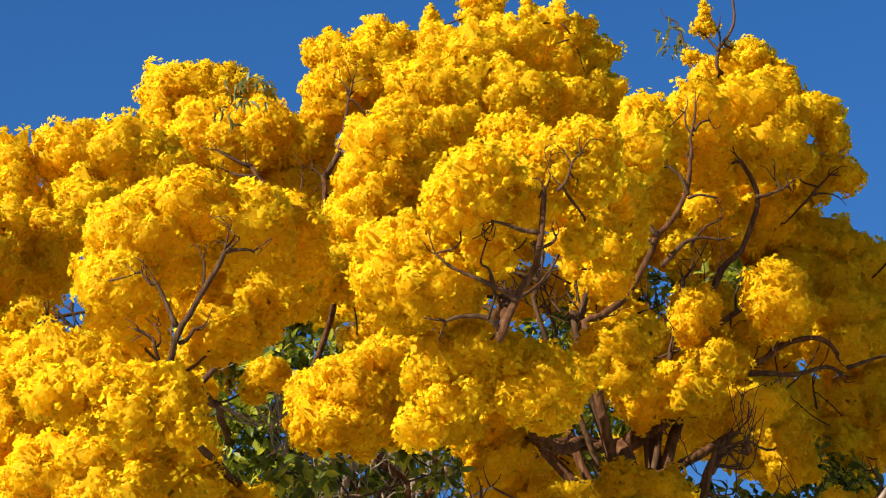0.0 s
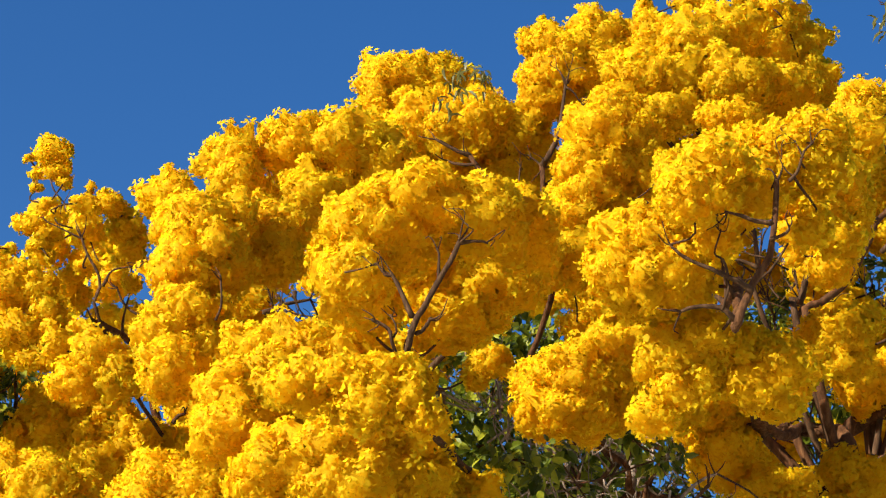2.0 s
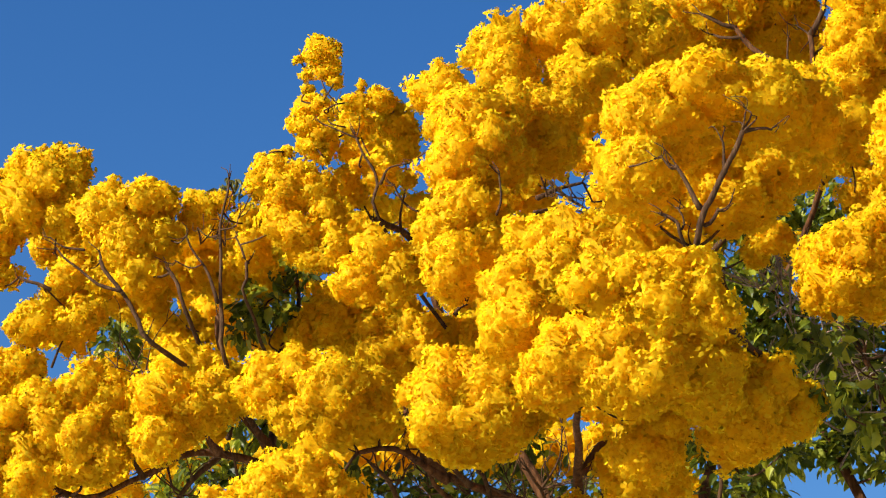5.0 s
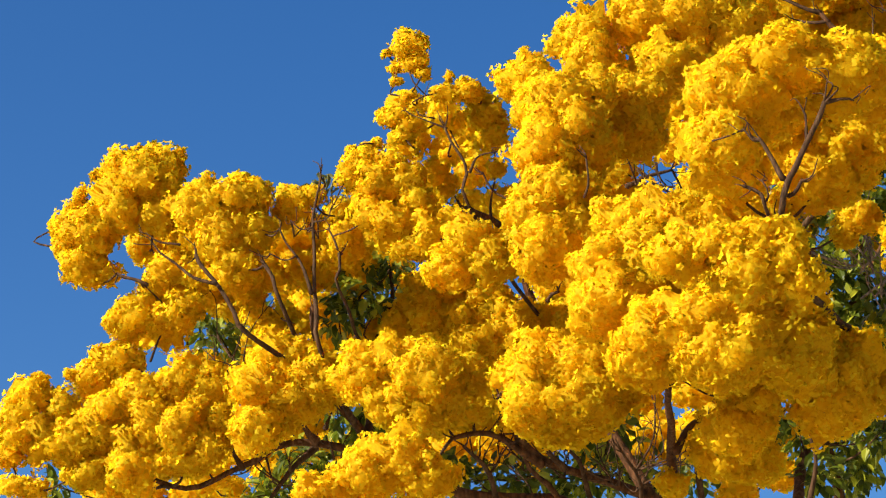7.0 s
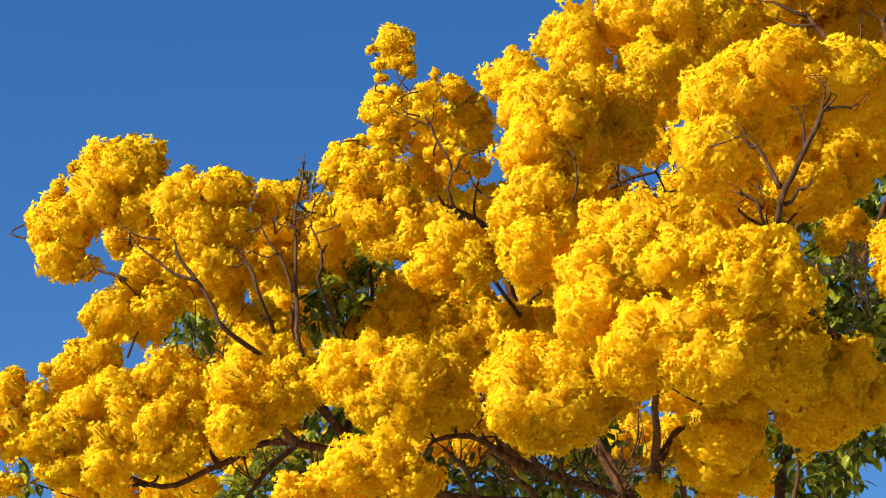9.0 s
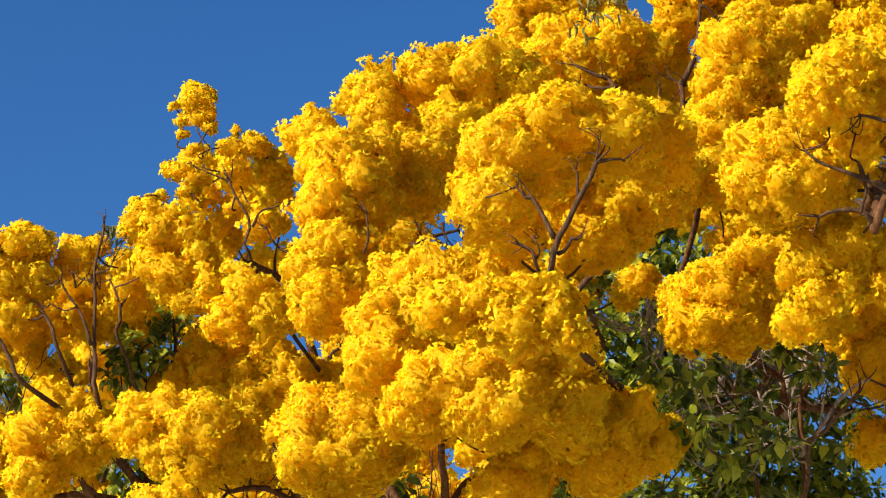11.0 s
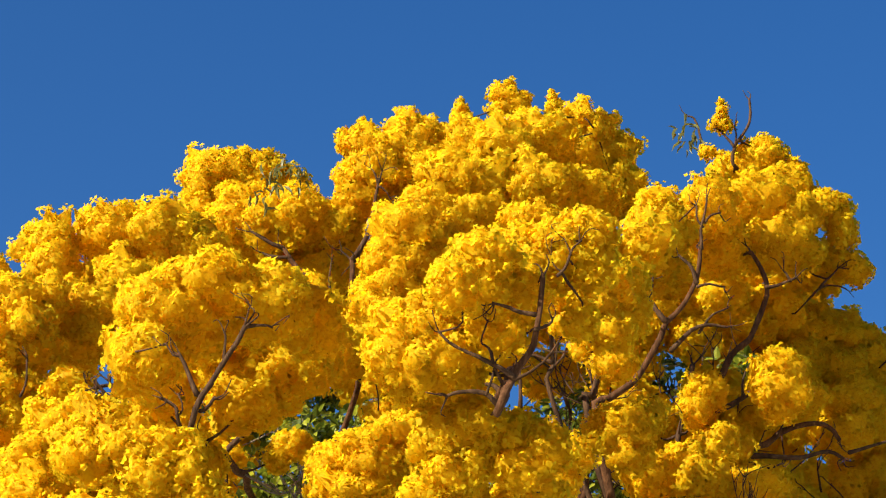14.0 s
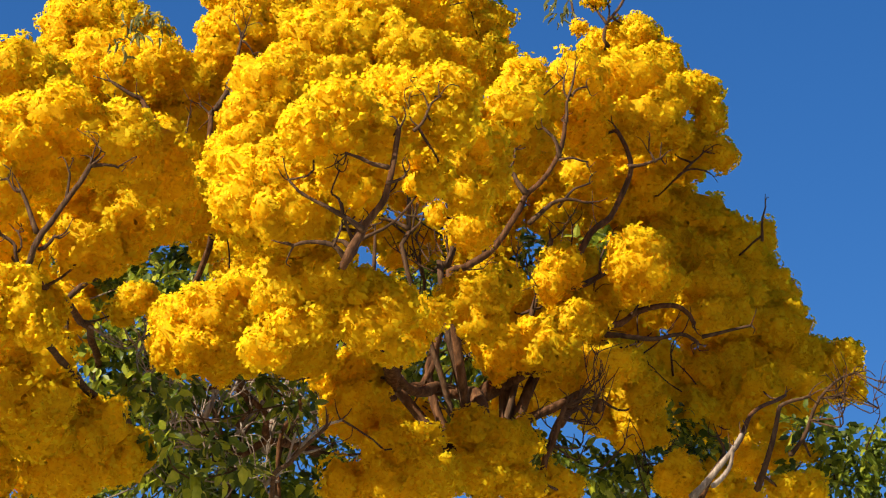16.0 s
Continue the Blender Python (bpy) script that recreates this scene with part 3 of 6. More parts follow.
limb(tree, 0.019, 0.012, ((1.60, 12.40, 6.45), (1.53, 12.40, 6.51), (1.40, 12.40, 6.52), (1.31, 12.40, 6.49)))
limb(tree, 0.009, 0.009, ((1.53, 12.35, 6.49), (1.57, 12.35, 6.63)))
limb(tree, 0.048, 0.021, ((3.05, 16.90, 6.49), (2.66, 16.50, 7.91), (2.75, 16.50, 8.11), (2.90, 16.50, 8.25), (3.04, 16.50, 8.46), (3.14, 16.50, 8.65), (3.18, 16.50, 8.76), (3.30, 16.50, 8.88), (3.41, 16.50, 9.07), (3.45, 16.50, 9.24), (3.46, 16.50, 9.38)))
limb(tree, 0.026, 0.012, ((3.17, 16.40, 8.73), (3.10, 16.40, 8.83), (3.04, 16.40, 8.91), (2.87, 16.40, 8.91), (2.77, 16.40, 8.93)))
limb(tree, 0.013, 0.009, ((3.04, 16.40, 8.91), (3.08, 16.40, 9.08)))
limb(tree, 0.020, 0.012, ((3.41, 16.40, 9.05), (3.36, 16.40, 9.16), (3.28, 16.40, 9.27)))
limb(tree, 0.013, 0.009, ((3.41, 16.40, 9.02), (3.52, 16.40, 9.03), (3.62, 16.40, 9.03)))
limb(tree, 0.023, 0.012, ((3.22, 16.50, 8.54), (3.37, 16.50, 8.69), (3.54, 16.50, 8.74), (3.65, 16.50, 8.75)))
limb(tree, 0.013, 0.009, ((3.43, 16.50, 8.69), (3.54, 16.50, 8.83), (3.66, 16.50, 8.91)))
limb(tree, 0.016, 0.012, ((2.90, 16.50, 8.27), (2.86, 16.50, 8.45), (2.87, 16.50, 8.58)))
limb(tree, 0.016, 0.009, ((3.45, 16.40, 9.33), (3.47, 16.40, 9.49), (3.49, 16.40, 9.63), (3.50, 16.40, 9.77)))
limb(tree, 0.013, 0.009, ((3.48, 16.40, 9.55), (3.54, 16.40, 9.61), (3.60, 16.40, 9.64)))
limb(tree, 0.010, 0.009, ((3.47, 16.40, 9.51), (3.43, 16.40, 9.60), (3.42, 16.40, 9.70)))
limb(tree, 0.058, 0.022, ((3.05, 16.90, 6.49), (3.59, 17.35, 8.20), (3.61, 17.35, 8.39), (3.68, 17.35, 8.62), (3.79, 17.35, 8.84), (3.96, 17.35, 8.97), (4.05, 17.35, 9.12), (4.11, 17.35, 9.31), (4.13, 17.35, 9.46), (4.08, 17.35, 9.63), (4.01, 17.35, 9.77)))
limb(tree, 0.020, 0.013, ((4.11, 17.30, 9.45), (4.22, 17.30, 9.47), (4.36, 17.30, 9.55)))
limb(tree, 0.014, 0.009, ((4.31, 17.30, 9.51), (4.25, 17.30, 9.60)))
limb(tree, 0.030, 0.026, ((3.05, 16.90, 6.49), (3.39, 17.20, 8.18), (3.46, 17.20, 8.50), (3.50, 17.20, 8.73)))
limb(tree, 0.030, 0.022, ((3.61, 17.30, 8.36), (3.80, 17.30, 8.45), (3.97, 17.30, 8.55), (4.02, 17.30, 8.61)))
limb(tree, 0.013, 0.009, ((3.88, 17.20, 8.46), (3.89, 17.20, 8.62), (3.96, 17.20, 8.77)))
limb(tree, 0.037, 0.022, ((3.90, 17.20, 7.40), (3.80, 17.20, 7.96), (4.04, 17.20, 8.11), (4.17, 17.20, 8.21), (4.43, 17.20, 8.29), (4.56, 17.20, 8.25), (4.61, 17.20, 8.16)))
limb(tree, 0.027, 0.017, ((3.83, 17.15, 7.97), (4.03, 17.15, 8.00), (4.28, 17.15, 7.99), (4.52, 17.15, 8.05), (4.63, 17.15, 7.99)))
limb(tree, 0.013, 0.009, ((4.12, 17.15, 8.16), (4.18, 17.15, 8.28)))
limb(tree, 0.013, 0.009, ((3.89, 17.15, 7.95), (4.03, 17.15, 7.90), (4.16, 17.15, 7.94)))
limb(tree, 0.017, 0.013, ((4.70, 17.30, 8.10), (4.90, 17.30, 8.18), (5.08, 17.30, 8.23)))
limb(tree, 0.027, 0.017, ((5.10, 17.20, 6.90), (5.23, 17.10, 7.41), (5.29, 17.10, 7.55), (5.47, 17.10, 7.63)))
limb(tree, 0.032, 0.021, ((3.05, 16.90, 6.49), (2.36, 16.60, 8.10), (2.36, 16.60, 8.41), (2.35, 16.60, 8.57), (2.34, 16.60, 8.72)))
limb(tree, 0.020, 0.012, ((2.34, 16.50, 8.40), (2.23, 16.50, 8.47), (2.09, 16.50, 8.46)))
limb(tree, 0.012, 0.009, ((2.36, 16.50, 8.38), (2.44, 16.50, 8.49), (2.46, 16.50, 8.61)))
limb(tree, 0.019, 0.012, ((2.11, 16.50, 8.04), (2.13, 16.50, 8.26), (2.10, 16.50, 8.40)))
limb(tree, 0.029, 0.034, ((3.05, 16.90, 6.49), (2.62, 16.70, 8.11), (2.66, 16.70, 8.23), (2.70, 16.70, 8.38)))
limb(tree, 0.042, 0.038, ((3.05, 16.90, 6.49), (2.62, 17.00, 7.39), (2.66, 17.00, 7.81), (2.56, 17.00, 8.05)))
limb(tree, 0.012, 0.008, ((1.95, 12.60, 7.34), (2.01, 12.60, 7.43), (2.05, 12.60, 7.51), (2.09, 12.60, 7.57)))
limb(tree, 0.006, 0.004, ((2.03, 12.60, 7.48), (2.02, 12.60, 7.54), (1.99, 12.60, 7.58)))
limb(tree, 0.006, 0.004, ((1.97, 12.60, 7.37), (1.93, 12.60, 7.42), (1.91, 12.60, 7.47)))
limb(tree, 0.018, 0.014, ((4.00, 17.75, 10.70), (3.95, 17.70, 10.75), (3.97, 17.70, 10.89), (4.06, 17.70, 11.05), (4.10, 17.70, 11.19), (4.11, 17.70, 11.33)))
limb(tree, 0.014, 0.012, ((3.97, 17.70, 10.88), (3.92, 17.70, 10.95), (3.87, 17.70, 11.02)))
limb(tree, 0.011, 0.009, ((3.98, 17.70, 10.90), (3.98, 17.70, 10.99), (3.97, 17.70, 11.07)))
limb(tree, 0.014, 0.009, ((3.77, 17.70, 10.79), (3.73, 17.70, 10.91), (3.71, 17.70, 11.05), (3.67, 17.70, 11.12), (3.62, 17.70, 11.14)))
limb(tree, 0.014, 0.009, ((4.65, 17.80, 9.69), (4.74, 17.80, 9.80), (4.81, 17.80, 9.88)))
limb(tree, 0.014, 0.009, ((4.60, 17.80, 9.64), (4.71, 17.80, 9.71), (4.83, 17.80, 9.71)))
limb(tree, 0.015, 0.009, ((5.39, 18.20, 9.33), (5.41, 18.20, 9.48), (5.42, 18.20, 9.64)))
limb(tree, 0.024, 0.019, ((-3.18, 16.60, 6.54), (-3.67, 15.90, 6.88), (-3.79, 15.90, 7.06), (-3.89, 15.90, 7.22), (-4.02, 15.90, 7.39), (-4.05, 15.90, 7.47)))
limb(tree, 0.014, 0.009, ((-3.89, 15.85, 7.23), (-4.06, 15.85, 7.29), (-4.18, 15.85, 7.40), (-4.28, 15.85, 7.48), (-4.34, 15.85, 7.55)))
limb(tree, 0.010, 0.006, ((-4.15, 15.85, 7.53), (-4.28, 15.85, 7.56), (-4.39, 15.85, 7.63)))
limb(tree, 0.015, 0.013, ((-4.46, 16.20, 7.37), (-4.60, 16.20, 7.44), (-4.68, 16.20, 7.47)))
limb(tree, 0.027, 0.009, ((-3.01, 16.80, 6.30), (-3.25, 16.10, 6.79), (-3.26, 16.10, 7.12), (-3.27, 16.10, 7.49), (-3.28, 16.10, 7.78), (-3.23, 16.10, 7.99), (-3.22, 16.10, 8.09)))
limb(tree, 0.017, 0.009, ((-3.27, 16.05, 7.19), (-3.32, 16.05, 7.36), (-3.38, 16.05, 7.48), (-3.46, 16.05, 7.59), (-3.50, 16.05, 7.68)))
limb(tree, 0.007, 0.006, ((-3.38, 16.05, 7.47), (-3.48, 16.05, 7.48), (-3.57, 16.05, 7.50)))
limb(tree, 0.007, 0.006, ((-3.26, 16.05, 7.71), (-3.18, 16.05, 7.74), (-3.14, 16.05, 7.80)))
limb(tree, 0.007, 0.006, ((-3.27, 16.05, 7.67), (-3.36, 16.05, 7.69), (-3.42, 16.05, 7.73)))
limb(tree, 0.014, 0.015, ((-3.00, 16.90, 6.90), (-3.07, 16.05, 7.19), (-3.07, 16.05, 7.34), (-3.08, 16.05, 7.47)))
limb(tree, 0.010, 0.009, ((-3.09, 16.05, 7.50), (-3.13, 16.05, 7.57), (-3.16, 16.05, 7.66)))
limb(tree, 0.019, 0.019, ((-3.30, 16.60, 6.60), (-3.50, 16.05, 7.17), (-3.55, 16.05, 7.33), (-3.60, 16.05, 7.42)))
limb(tree, 0.019, 0.012, ((-1.70, 17.00, 7.07), (-2.16, 15.80, 7.64), (-2.16, 15.80, 7.89), (-2.17, 15.80, 7.99), (-2.26, 15.80, 8.14), (-2.31, 15.80, 8.26)))
limb(tree, 0.014, 0.006, ((-2.14, 15.80, 7.91), (-2.09, 15.80, 7.99), (-2.04, 15.80, 8.04), (-1.95, 15.80, 8.05)))
limb(tree, 0.009, 0.006, ((-2.29, 15.80, 8.24), (-2.39, 15.80, 8.30), (-2.52, 15.80, 8.35)))
limb(tree, 0.007, 0.006, ((-2.56, 15.90, 8.72), (-2.51, 15.90, 8.62), (-2.45, 15.90, 8.54)))
limb(tree, 0.009, 0.009, ((-1.90, 15.90, 7.74), (-2.00, 15.90, 7.84), (-2.06, 15.90, 7.94)))
limb(tree, 0.011, 0.009, ((-1.31, 14.95, 7.36), (-1.30, 14.95, 7.51), (-1.29, 14.95, 7.64)))
limb(tree, 0.031, 0.020, ((0.50, 15.60, 6.45), (0.06, 14.10, 6.35), (-0.09, 13.30, 6.36), (-0.10, 13.03, 6.56), (-0.07, 13.03, 6.68), (-0.01, 13.03, 6.76), (0.06, 13.03, 6.89), (0.13, 13.03, 7.02), (0.17, 13.03, 7.12)))
limb(tree, 0.020, 0.014, ((-0.08, 13.03, 6.68), (-0.13, 13.03, 6.78), (-0.17, 13.03, 6.89), (-0.20, 13.03, 6.93)))
limb(tree, 0.012, 0.007, ((-0.19, 13.03, 6.92), (-0.24, 13.03, 6.94), (-0.28, 13.03, 6.99)))
limb(tree, 0.012, 0.008, ((0.06, 13.03, 6.90), (0.06, 13.03, 7.01), (0.05, 13.03, 7.08)))
limb(tree, 0.014, 0.007, ((0.18, 13.03, 7.12), (0.25, 13.03, 7.10), (0.33, 13.03, 7.12)))
limb(tree, 0.008, 0.005, ((0.17, 13.03, 7.12), (0.19, 13.03, 7.18), (0.19, 13.03, 7.25)))
limb(tree, 0.014, 0.014, ((-0.06, 13.03, 6.58), (0.02, 13.03, 6.67)))
limb(tree, 0.014, 0.013, ((-0.09, 13.50, 6.43), (-0.21, 13.20, 6.60), (-0.24, 13.20, 6.68), (-0.30, 13.20, 6.72)))
limb(tree, 0.008, 0.007, ((-0.18, 13.20, 6.62), (-0.20, 13.20, 6.75)))
limb(tree, 0.033, 0.044, ((2.31, 17.00, 7.34), (2.53, 17.00, 7.35), (2.78, 17.00, 7.36), (2.95, 17.00, 7.40)))
limb(tree, 0.070, 0.044, ((3.02, 17.10, 7.08), (2.99, 17.10, 7.31), (3.04, 17.10, 7.48), (3.20, 17.10, 7.59), (3.44, 17.10, 7.66)))
limb(tree, 0.074, 0.060, ((3.25, 17.20, 7.06), (3.20, 17.20, 7.45), (3.23, 17.20, 7.74), (3.31, 17.20, 7.91)))
limb(tree, 0.033, 0.022, ((2.55, 17.00, 7.36), (2.63, 17.00, 7.55), (2.66, 17.00, 7.77), (2.71, 17.00, 7.95), (2.67, 17.00, 8.13), (2.73, 17.00, 8.32)))
limb(tree, 0.046, 0.039, ((2.37, 17.30, 7.38), (2.39, 17.30, 7.65), (2.30, 17.30, 7.79), (2.12, 17.30, 7.82), (1.95, 17.30, 7.85), (1.83, 17.30, 7.94)))
limb(tree, 0.042, 0.050, ((2.00, 17.20, 7.72), (2.05, 17.20, 7.64), (2.07, 17.20, 7.54)), bark=PALE_BARK)
limb(tree, 0.049, 0.033, ((3.13, 17.00, 7.10), (3.37, 17.00, 7.22), (3.61, 17.00, 7.37), (3.74, 17.00, 7.47), (3.83, 17.00, 7.49)))
limb(tree, 0.033, 0.027, ((3.48, 16.90, 6.95), (3.54, 16.90, 7.12), (3.62, 16.90, 7.26), (3.70, 16.90, 7.36)))
limb(tree, 0.022, 0.012, ((5.46, 17.60, 7.33), (5.60, 17.60, 7.55), (5.69, 17.60, 7.82), (5.80, 17.60, 7.95), (5.97, 17.60, 8.04)))
limb(tree, 0.013, 0.012, ((5.68, 17.60, 7.81), (5.82, 17.60, 7.84)))
limb(tree, 0.033, 0.022, ((4.52, 16.80, 6.67), (4.62, 16.80, 6.81), (4.79, 16.80, 7.04), (4.88, 16.80, 7.18)), bark=PALE_BARK)
limb(tree, 0.020, 0.022, ((4.67, 16.80, 6.77), (4.79, 16.80, 6.91), (4.81, 16.80, 7.04)), bark=PALE_BARK)
limb(tree, 0.018, 0.012, ((1.42, 15.60, 6.12), (1.54, 15.60, 6.27), (1.69, 15.60, 6.48), (1.80, 15.60, 6.57), (1.89, 15.60, 6.61)), bark=PALE_BARK)
limb(tree, 0.011, 0.010, ((1.55, 15.60, 6.29), (1.58, 15.60, 6.38), (1.59, 15.60, 6.49)), bark=PALE_BARK)
limb(tree, 0.009, 0.010, ((1.64, 15.60, 6.37), (1.76, 15.60, 6.40)), bark=PALE_BARK)
limb(tree, 0.022, 0.020, ((0.11, 15.40, 6.54), (0.11, 15.40, 6.77), (0.07, 15.40, 6.98), (0.03, 15.40, 7.14)))
limb(tree, 0.026, 0.025, ((-0.05, 15.40, 7.05), (0.05, 15.40, 7.24), (0.13, 15.40, 7.33), (0.25, 15.40, 7.40)))
limb(tree, 0.033, 0.033, ((1.49, 17.40, 6.92), (1.51, 17.40, 7.20), (1.34, 17.40, 7.33), (1.23, 17.40, 7.53)), bark=PALE_BARK)
limb(tree, 0.029, 0.028, ((1.03, 17.40, 7.14), (1.13, 17.40, 7.41), (1.15, 17.40, 7.58)), bark=PALE_BARK)
limb(tree, 0.017, 0.017, ((1.27, 17.40, 7.03), (1.35, 17.40, 7.14), (1.40, 17.40, 7.24)), bark=PALE_BARK)
limb(tree, 0.025, 0.022, ((1.77, 17.40, 7.29), (1.66, 17.40, 7.41), (1.54, 17.40, 7.56)), bark=PALE_BARK)
# left dome
bough(tree, (
    (-4.55, 16.35, 8.21, 0.21, 0.17),
    (-4.67, 16.35, 8.30, 0.13, 0.13),
    (-4.40, 16.35, 8.28, 0.13, 0.13),
    (-4.71, 16.35, 8.01, 0.19, 0.17),
    (-4.93, 16.35, 7.81, 0.19, 0.19),
    (-4.96, 16.35, 7.60, 0.17, 0.13),
    (-5.03, 16.35, 7.96, 0.09, 0.11),
    (-5.01, 16.35, 8.12, 0.05, 0.07),
    (-5.19, 16.35, 7.89, 0.04, 0.07),
    (-5.12, 16.35, 7.73, 0.08, 0.09),
    (-4.46, 16.35, 7.91, 0.15, 0.12),
    (-4.81, 16.35, 7.51, 0.11, 0.07),
    (-4.36, 16.35, 8.11, 0.11, 0.11),
    (-4.49, 16.35, 8.45, 0.05, 0.04),
    (-4.30, 16.35, 8.39, 0.04, 0.05),
    (-4.75, 16.35, 8.40, 0.04, 0.04),
    (-4.90, 16.35, 8.27, 0.04, 0.04),
    (-4.61, 16.35, 8.44, 0.04, 0.04),
))
# second dome
bough(tree, (
    (-4.10, 16.25, 7.86, 0.18, 0.18),
    (-3.92, 16.25, 7.71, 0.18, 0.21),
    (-3.84, 16.25, 7.99, 0.17, 0.13),
    (-4.08, 16.25, 8.05, 0.13, 0.10),
    (-3.72, 16.25, 8.00, 0.10, 0.11),
    (-4.21, 16.25, 7.97, 0.09, 0.11),
    (-3.84, 16.25, 7.45, 0.17, 0.14),
    (-4.09, 16.50, 7.72, 0.15, 0.11),
    (-3.68, 16.25, 7.73, 0.11, 0.14),
    (-3.82, 16.25, 8.13, 0.08, 0.05),
    (-3.67, 16.25, 8.05, 0.04, 0.03),
))
# below the left domes
bough(tree, (
    (-4.36, 16.40, 7.53, 0.14, 0.13),
    (-4.15, 16.40, 7.47, 0.14, 0.10),
    (-4.44, 16.40, 7.41, 0.11, 0.09),
    (-4.59, 16.40, 7.21, 0.17, 0.13),
    (-4.35, 16.40, 7.16, 0.17, 0.14),
    (-4.75, 16.40, 7.17, 0.09, 0.07),
    (-4.23, 16.40, 7.28, 0.13, 0.11),
    (-4.73, 16.40, 6.89, 0.17, 0.10),
    (-4.88, 16.40, 6.78, 0.13, 0.13),
    (-4.62, 16.40, 6.88, 0.12, 0.09),
))
# left twig top
bough(tree, (
    (-3.48, 16.45, 8.00, 0.13, 0.11),
    (-3.34, 16.45, 8.06, 0.09, 0.07),
    (-3.55, 16.45, 7.91, 0.07, 0.09),
    (-3.34, 16.70, 7.91, 0.12, 0.06),
    (-3.10, 16.45, 7.69, 0.12, 0.17),
    (-3.15, 16.45, 7.89, 0.09, 0.11),
    (-3.73, 16.45, 7.16, 0.09, 0.07),
    (-3.55, 16.45, 7.17, 0.11, 0.08),
    (-3.41, 16.45, 7.10, 0.09, 0.07),
))
# mid knob
bough(tree, (
    (-2.59, 16.10, 8.99, 0.12, 0.10),
    (-2.54, 16.10, 8.86, 0.09, 0.07),
    (-2.69, 16.10, 8.84, 0.05, 0.04),
    (-2.49, 16.10, 8.78, 0.06, 0.05),
    (-2.68, 16.10, 8.74, 0.04, 0.02),
    (-2.62, 16.10, 9.10, 0.05, 0.03),
    (-2.50, 16.10, 9.04, 0.05, 0.04),
    (-2.75, 16.10, 8.96, 0.03, 0.02),
    (-2.59, 16.10, 8.62, 0.07, 0.04),
    (-2.69, 16.10, 8.45, 0.11, 0.06),
    (-2.57, 16.10, 8.39, 0.09, 0.05),
    (-2.63, 16.10, 8.31, 0.09, 0.04),
    (-2.79, 16.10, 8.49, 0.04, 0.04),
    (-2.54, 16.10, 8.54, 0.06, 0.04),
    (-2.55, 16.10, 8.22, 0.02, 0.05),
    (-2.35, 16.10, 8.63, 0.09, 0.06),
    (-2.17, 16.10, 8.62, 0.11, 0.06),
    (-2.36, 16.10, 8.43, 0.07, 0.05),
    (-2.21, 16.10, 8.69, 0.05, 0.04),
    (-2.31, 16.10, 8.74, 0.02, 0.04),
    (-2.08, 16.40, 8.55, 0.13, 0.09),
    (-2.12, 16.40, 8.68, 0.11, 0.06),
    (-2.04, 16.40, 8.37, 0.12, 0.09),
    (-2.30, 16.10, 8.16, 0.09, 0.05),
    (-2.44, 16.30, 8.14, 0.09, 0.09),
    (-2.37, 16.40, 8.05, 0.08, 0.09),
    (-2.02, 16.40, 8.15, 0.06, 0.06),
))
# mid slope
bough(tree, (
    (-2.91, 15.95, 8.08, 0.12, 0.10),
    (-2.71, 15.95, 8.06, 0.12, 0.09),
    (-2.79, 15.95, 7.90, 0.16, 0.14),
    (-2.99, 15.95, 7.99, 0.09, 0.09),
    (-2.59, 15.95, 7.93, 0.12, 0.14),
    (-2.51, 15.95, 7.76, 0.14, 0.12),
    (-2.83, 15.95, 7.70, 0.12, 0.12),
    (-2.67, 15.95, 7.61, 0.16, 0.12),
    (-2.44, 15.95, 7.51, 0.16, 0.14),
    (-2.15, 15.80, 7.40, 0.17, 0.14),
    (-2.00, 15.80, 7.24, 0.16, 0.14),
    (-2.27, 15.80, 7.21, 0.16, 0.12),
    (-2.59, 15.95, 7.44, 0.11, 0.08),
    (-1.88, 15.80, 7.35, 0.11, 0.12),
    (-2.87, 15.95, 8.19, 0.04, 0.03),
    (-2.80, 15.95, 8.22, 0.04, 0.03),
    (-2.97, 15.95, 8.18, 0.05, 0.03),
))
# far left low
bough(tree, (
    (-5.28, 16.30, 6.64, 0.15, 0.11),
    (-5.07, 16.30, 6.54, 0.13, 0.11),
    (-5.39, 16.30, 6.41, 0.15, 0.17),
    (-5.18, 16.30, 6.31, 0.15, 0.15),
    (-4.98, 16.30, 6.30, 0.17, 0.17),
    (-4.77, 16.30, 6.33, 0.17, 0.15),
    (-4.57, 16.30, 6.20, 0.14, 0.16),
    (-4.89, 16.30, 6.07, 0.15, 0.11),
    (-4.71, 16.30, 6.49, 0.17, 0.11),
    (-4.51, 16.30, 6.60, 0.15, 0.13),
    (-4.27, 16.30, 6.66, 0.16, 0.11),
    (-4.07, 16.30, 6.57, 0.13, 0.13),
    (-4.42, 16.30, 6.36, 0.15, 0.18),
    (-4.22, 16.30, 6.31, 0.18, 0.20),
    (-4.03, 16.30, 6.22, 0.12, 0.16),
    (-4.29, 16.30, 6.11, 0.16, 0.10),
    (-4.10, 16.30, 6.10, 0.14, 0.09),
    (-5.43, 16.30, 6.20, 0.10, 0.07),
    (-3.95, 16.30, 6.41, 0.09, 0.12),
    (-4.20, 16.30, 6.81, 0.09, 0.07),
    (-4.00, 16.30, 6.74, 0.06, 0.04),
    (-5.24, 16.30, 6.76, 0.05, 0.04),
    (-5.02, 16.30, 6.78, 0.04, 0.04),
    (-5.37, 16.30, 6.00, 0.12, 0.07),
    (-5.25, 16.30, 5.96, 0.10, 0.06),
))
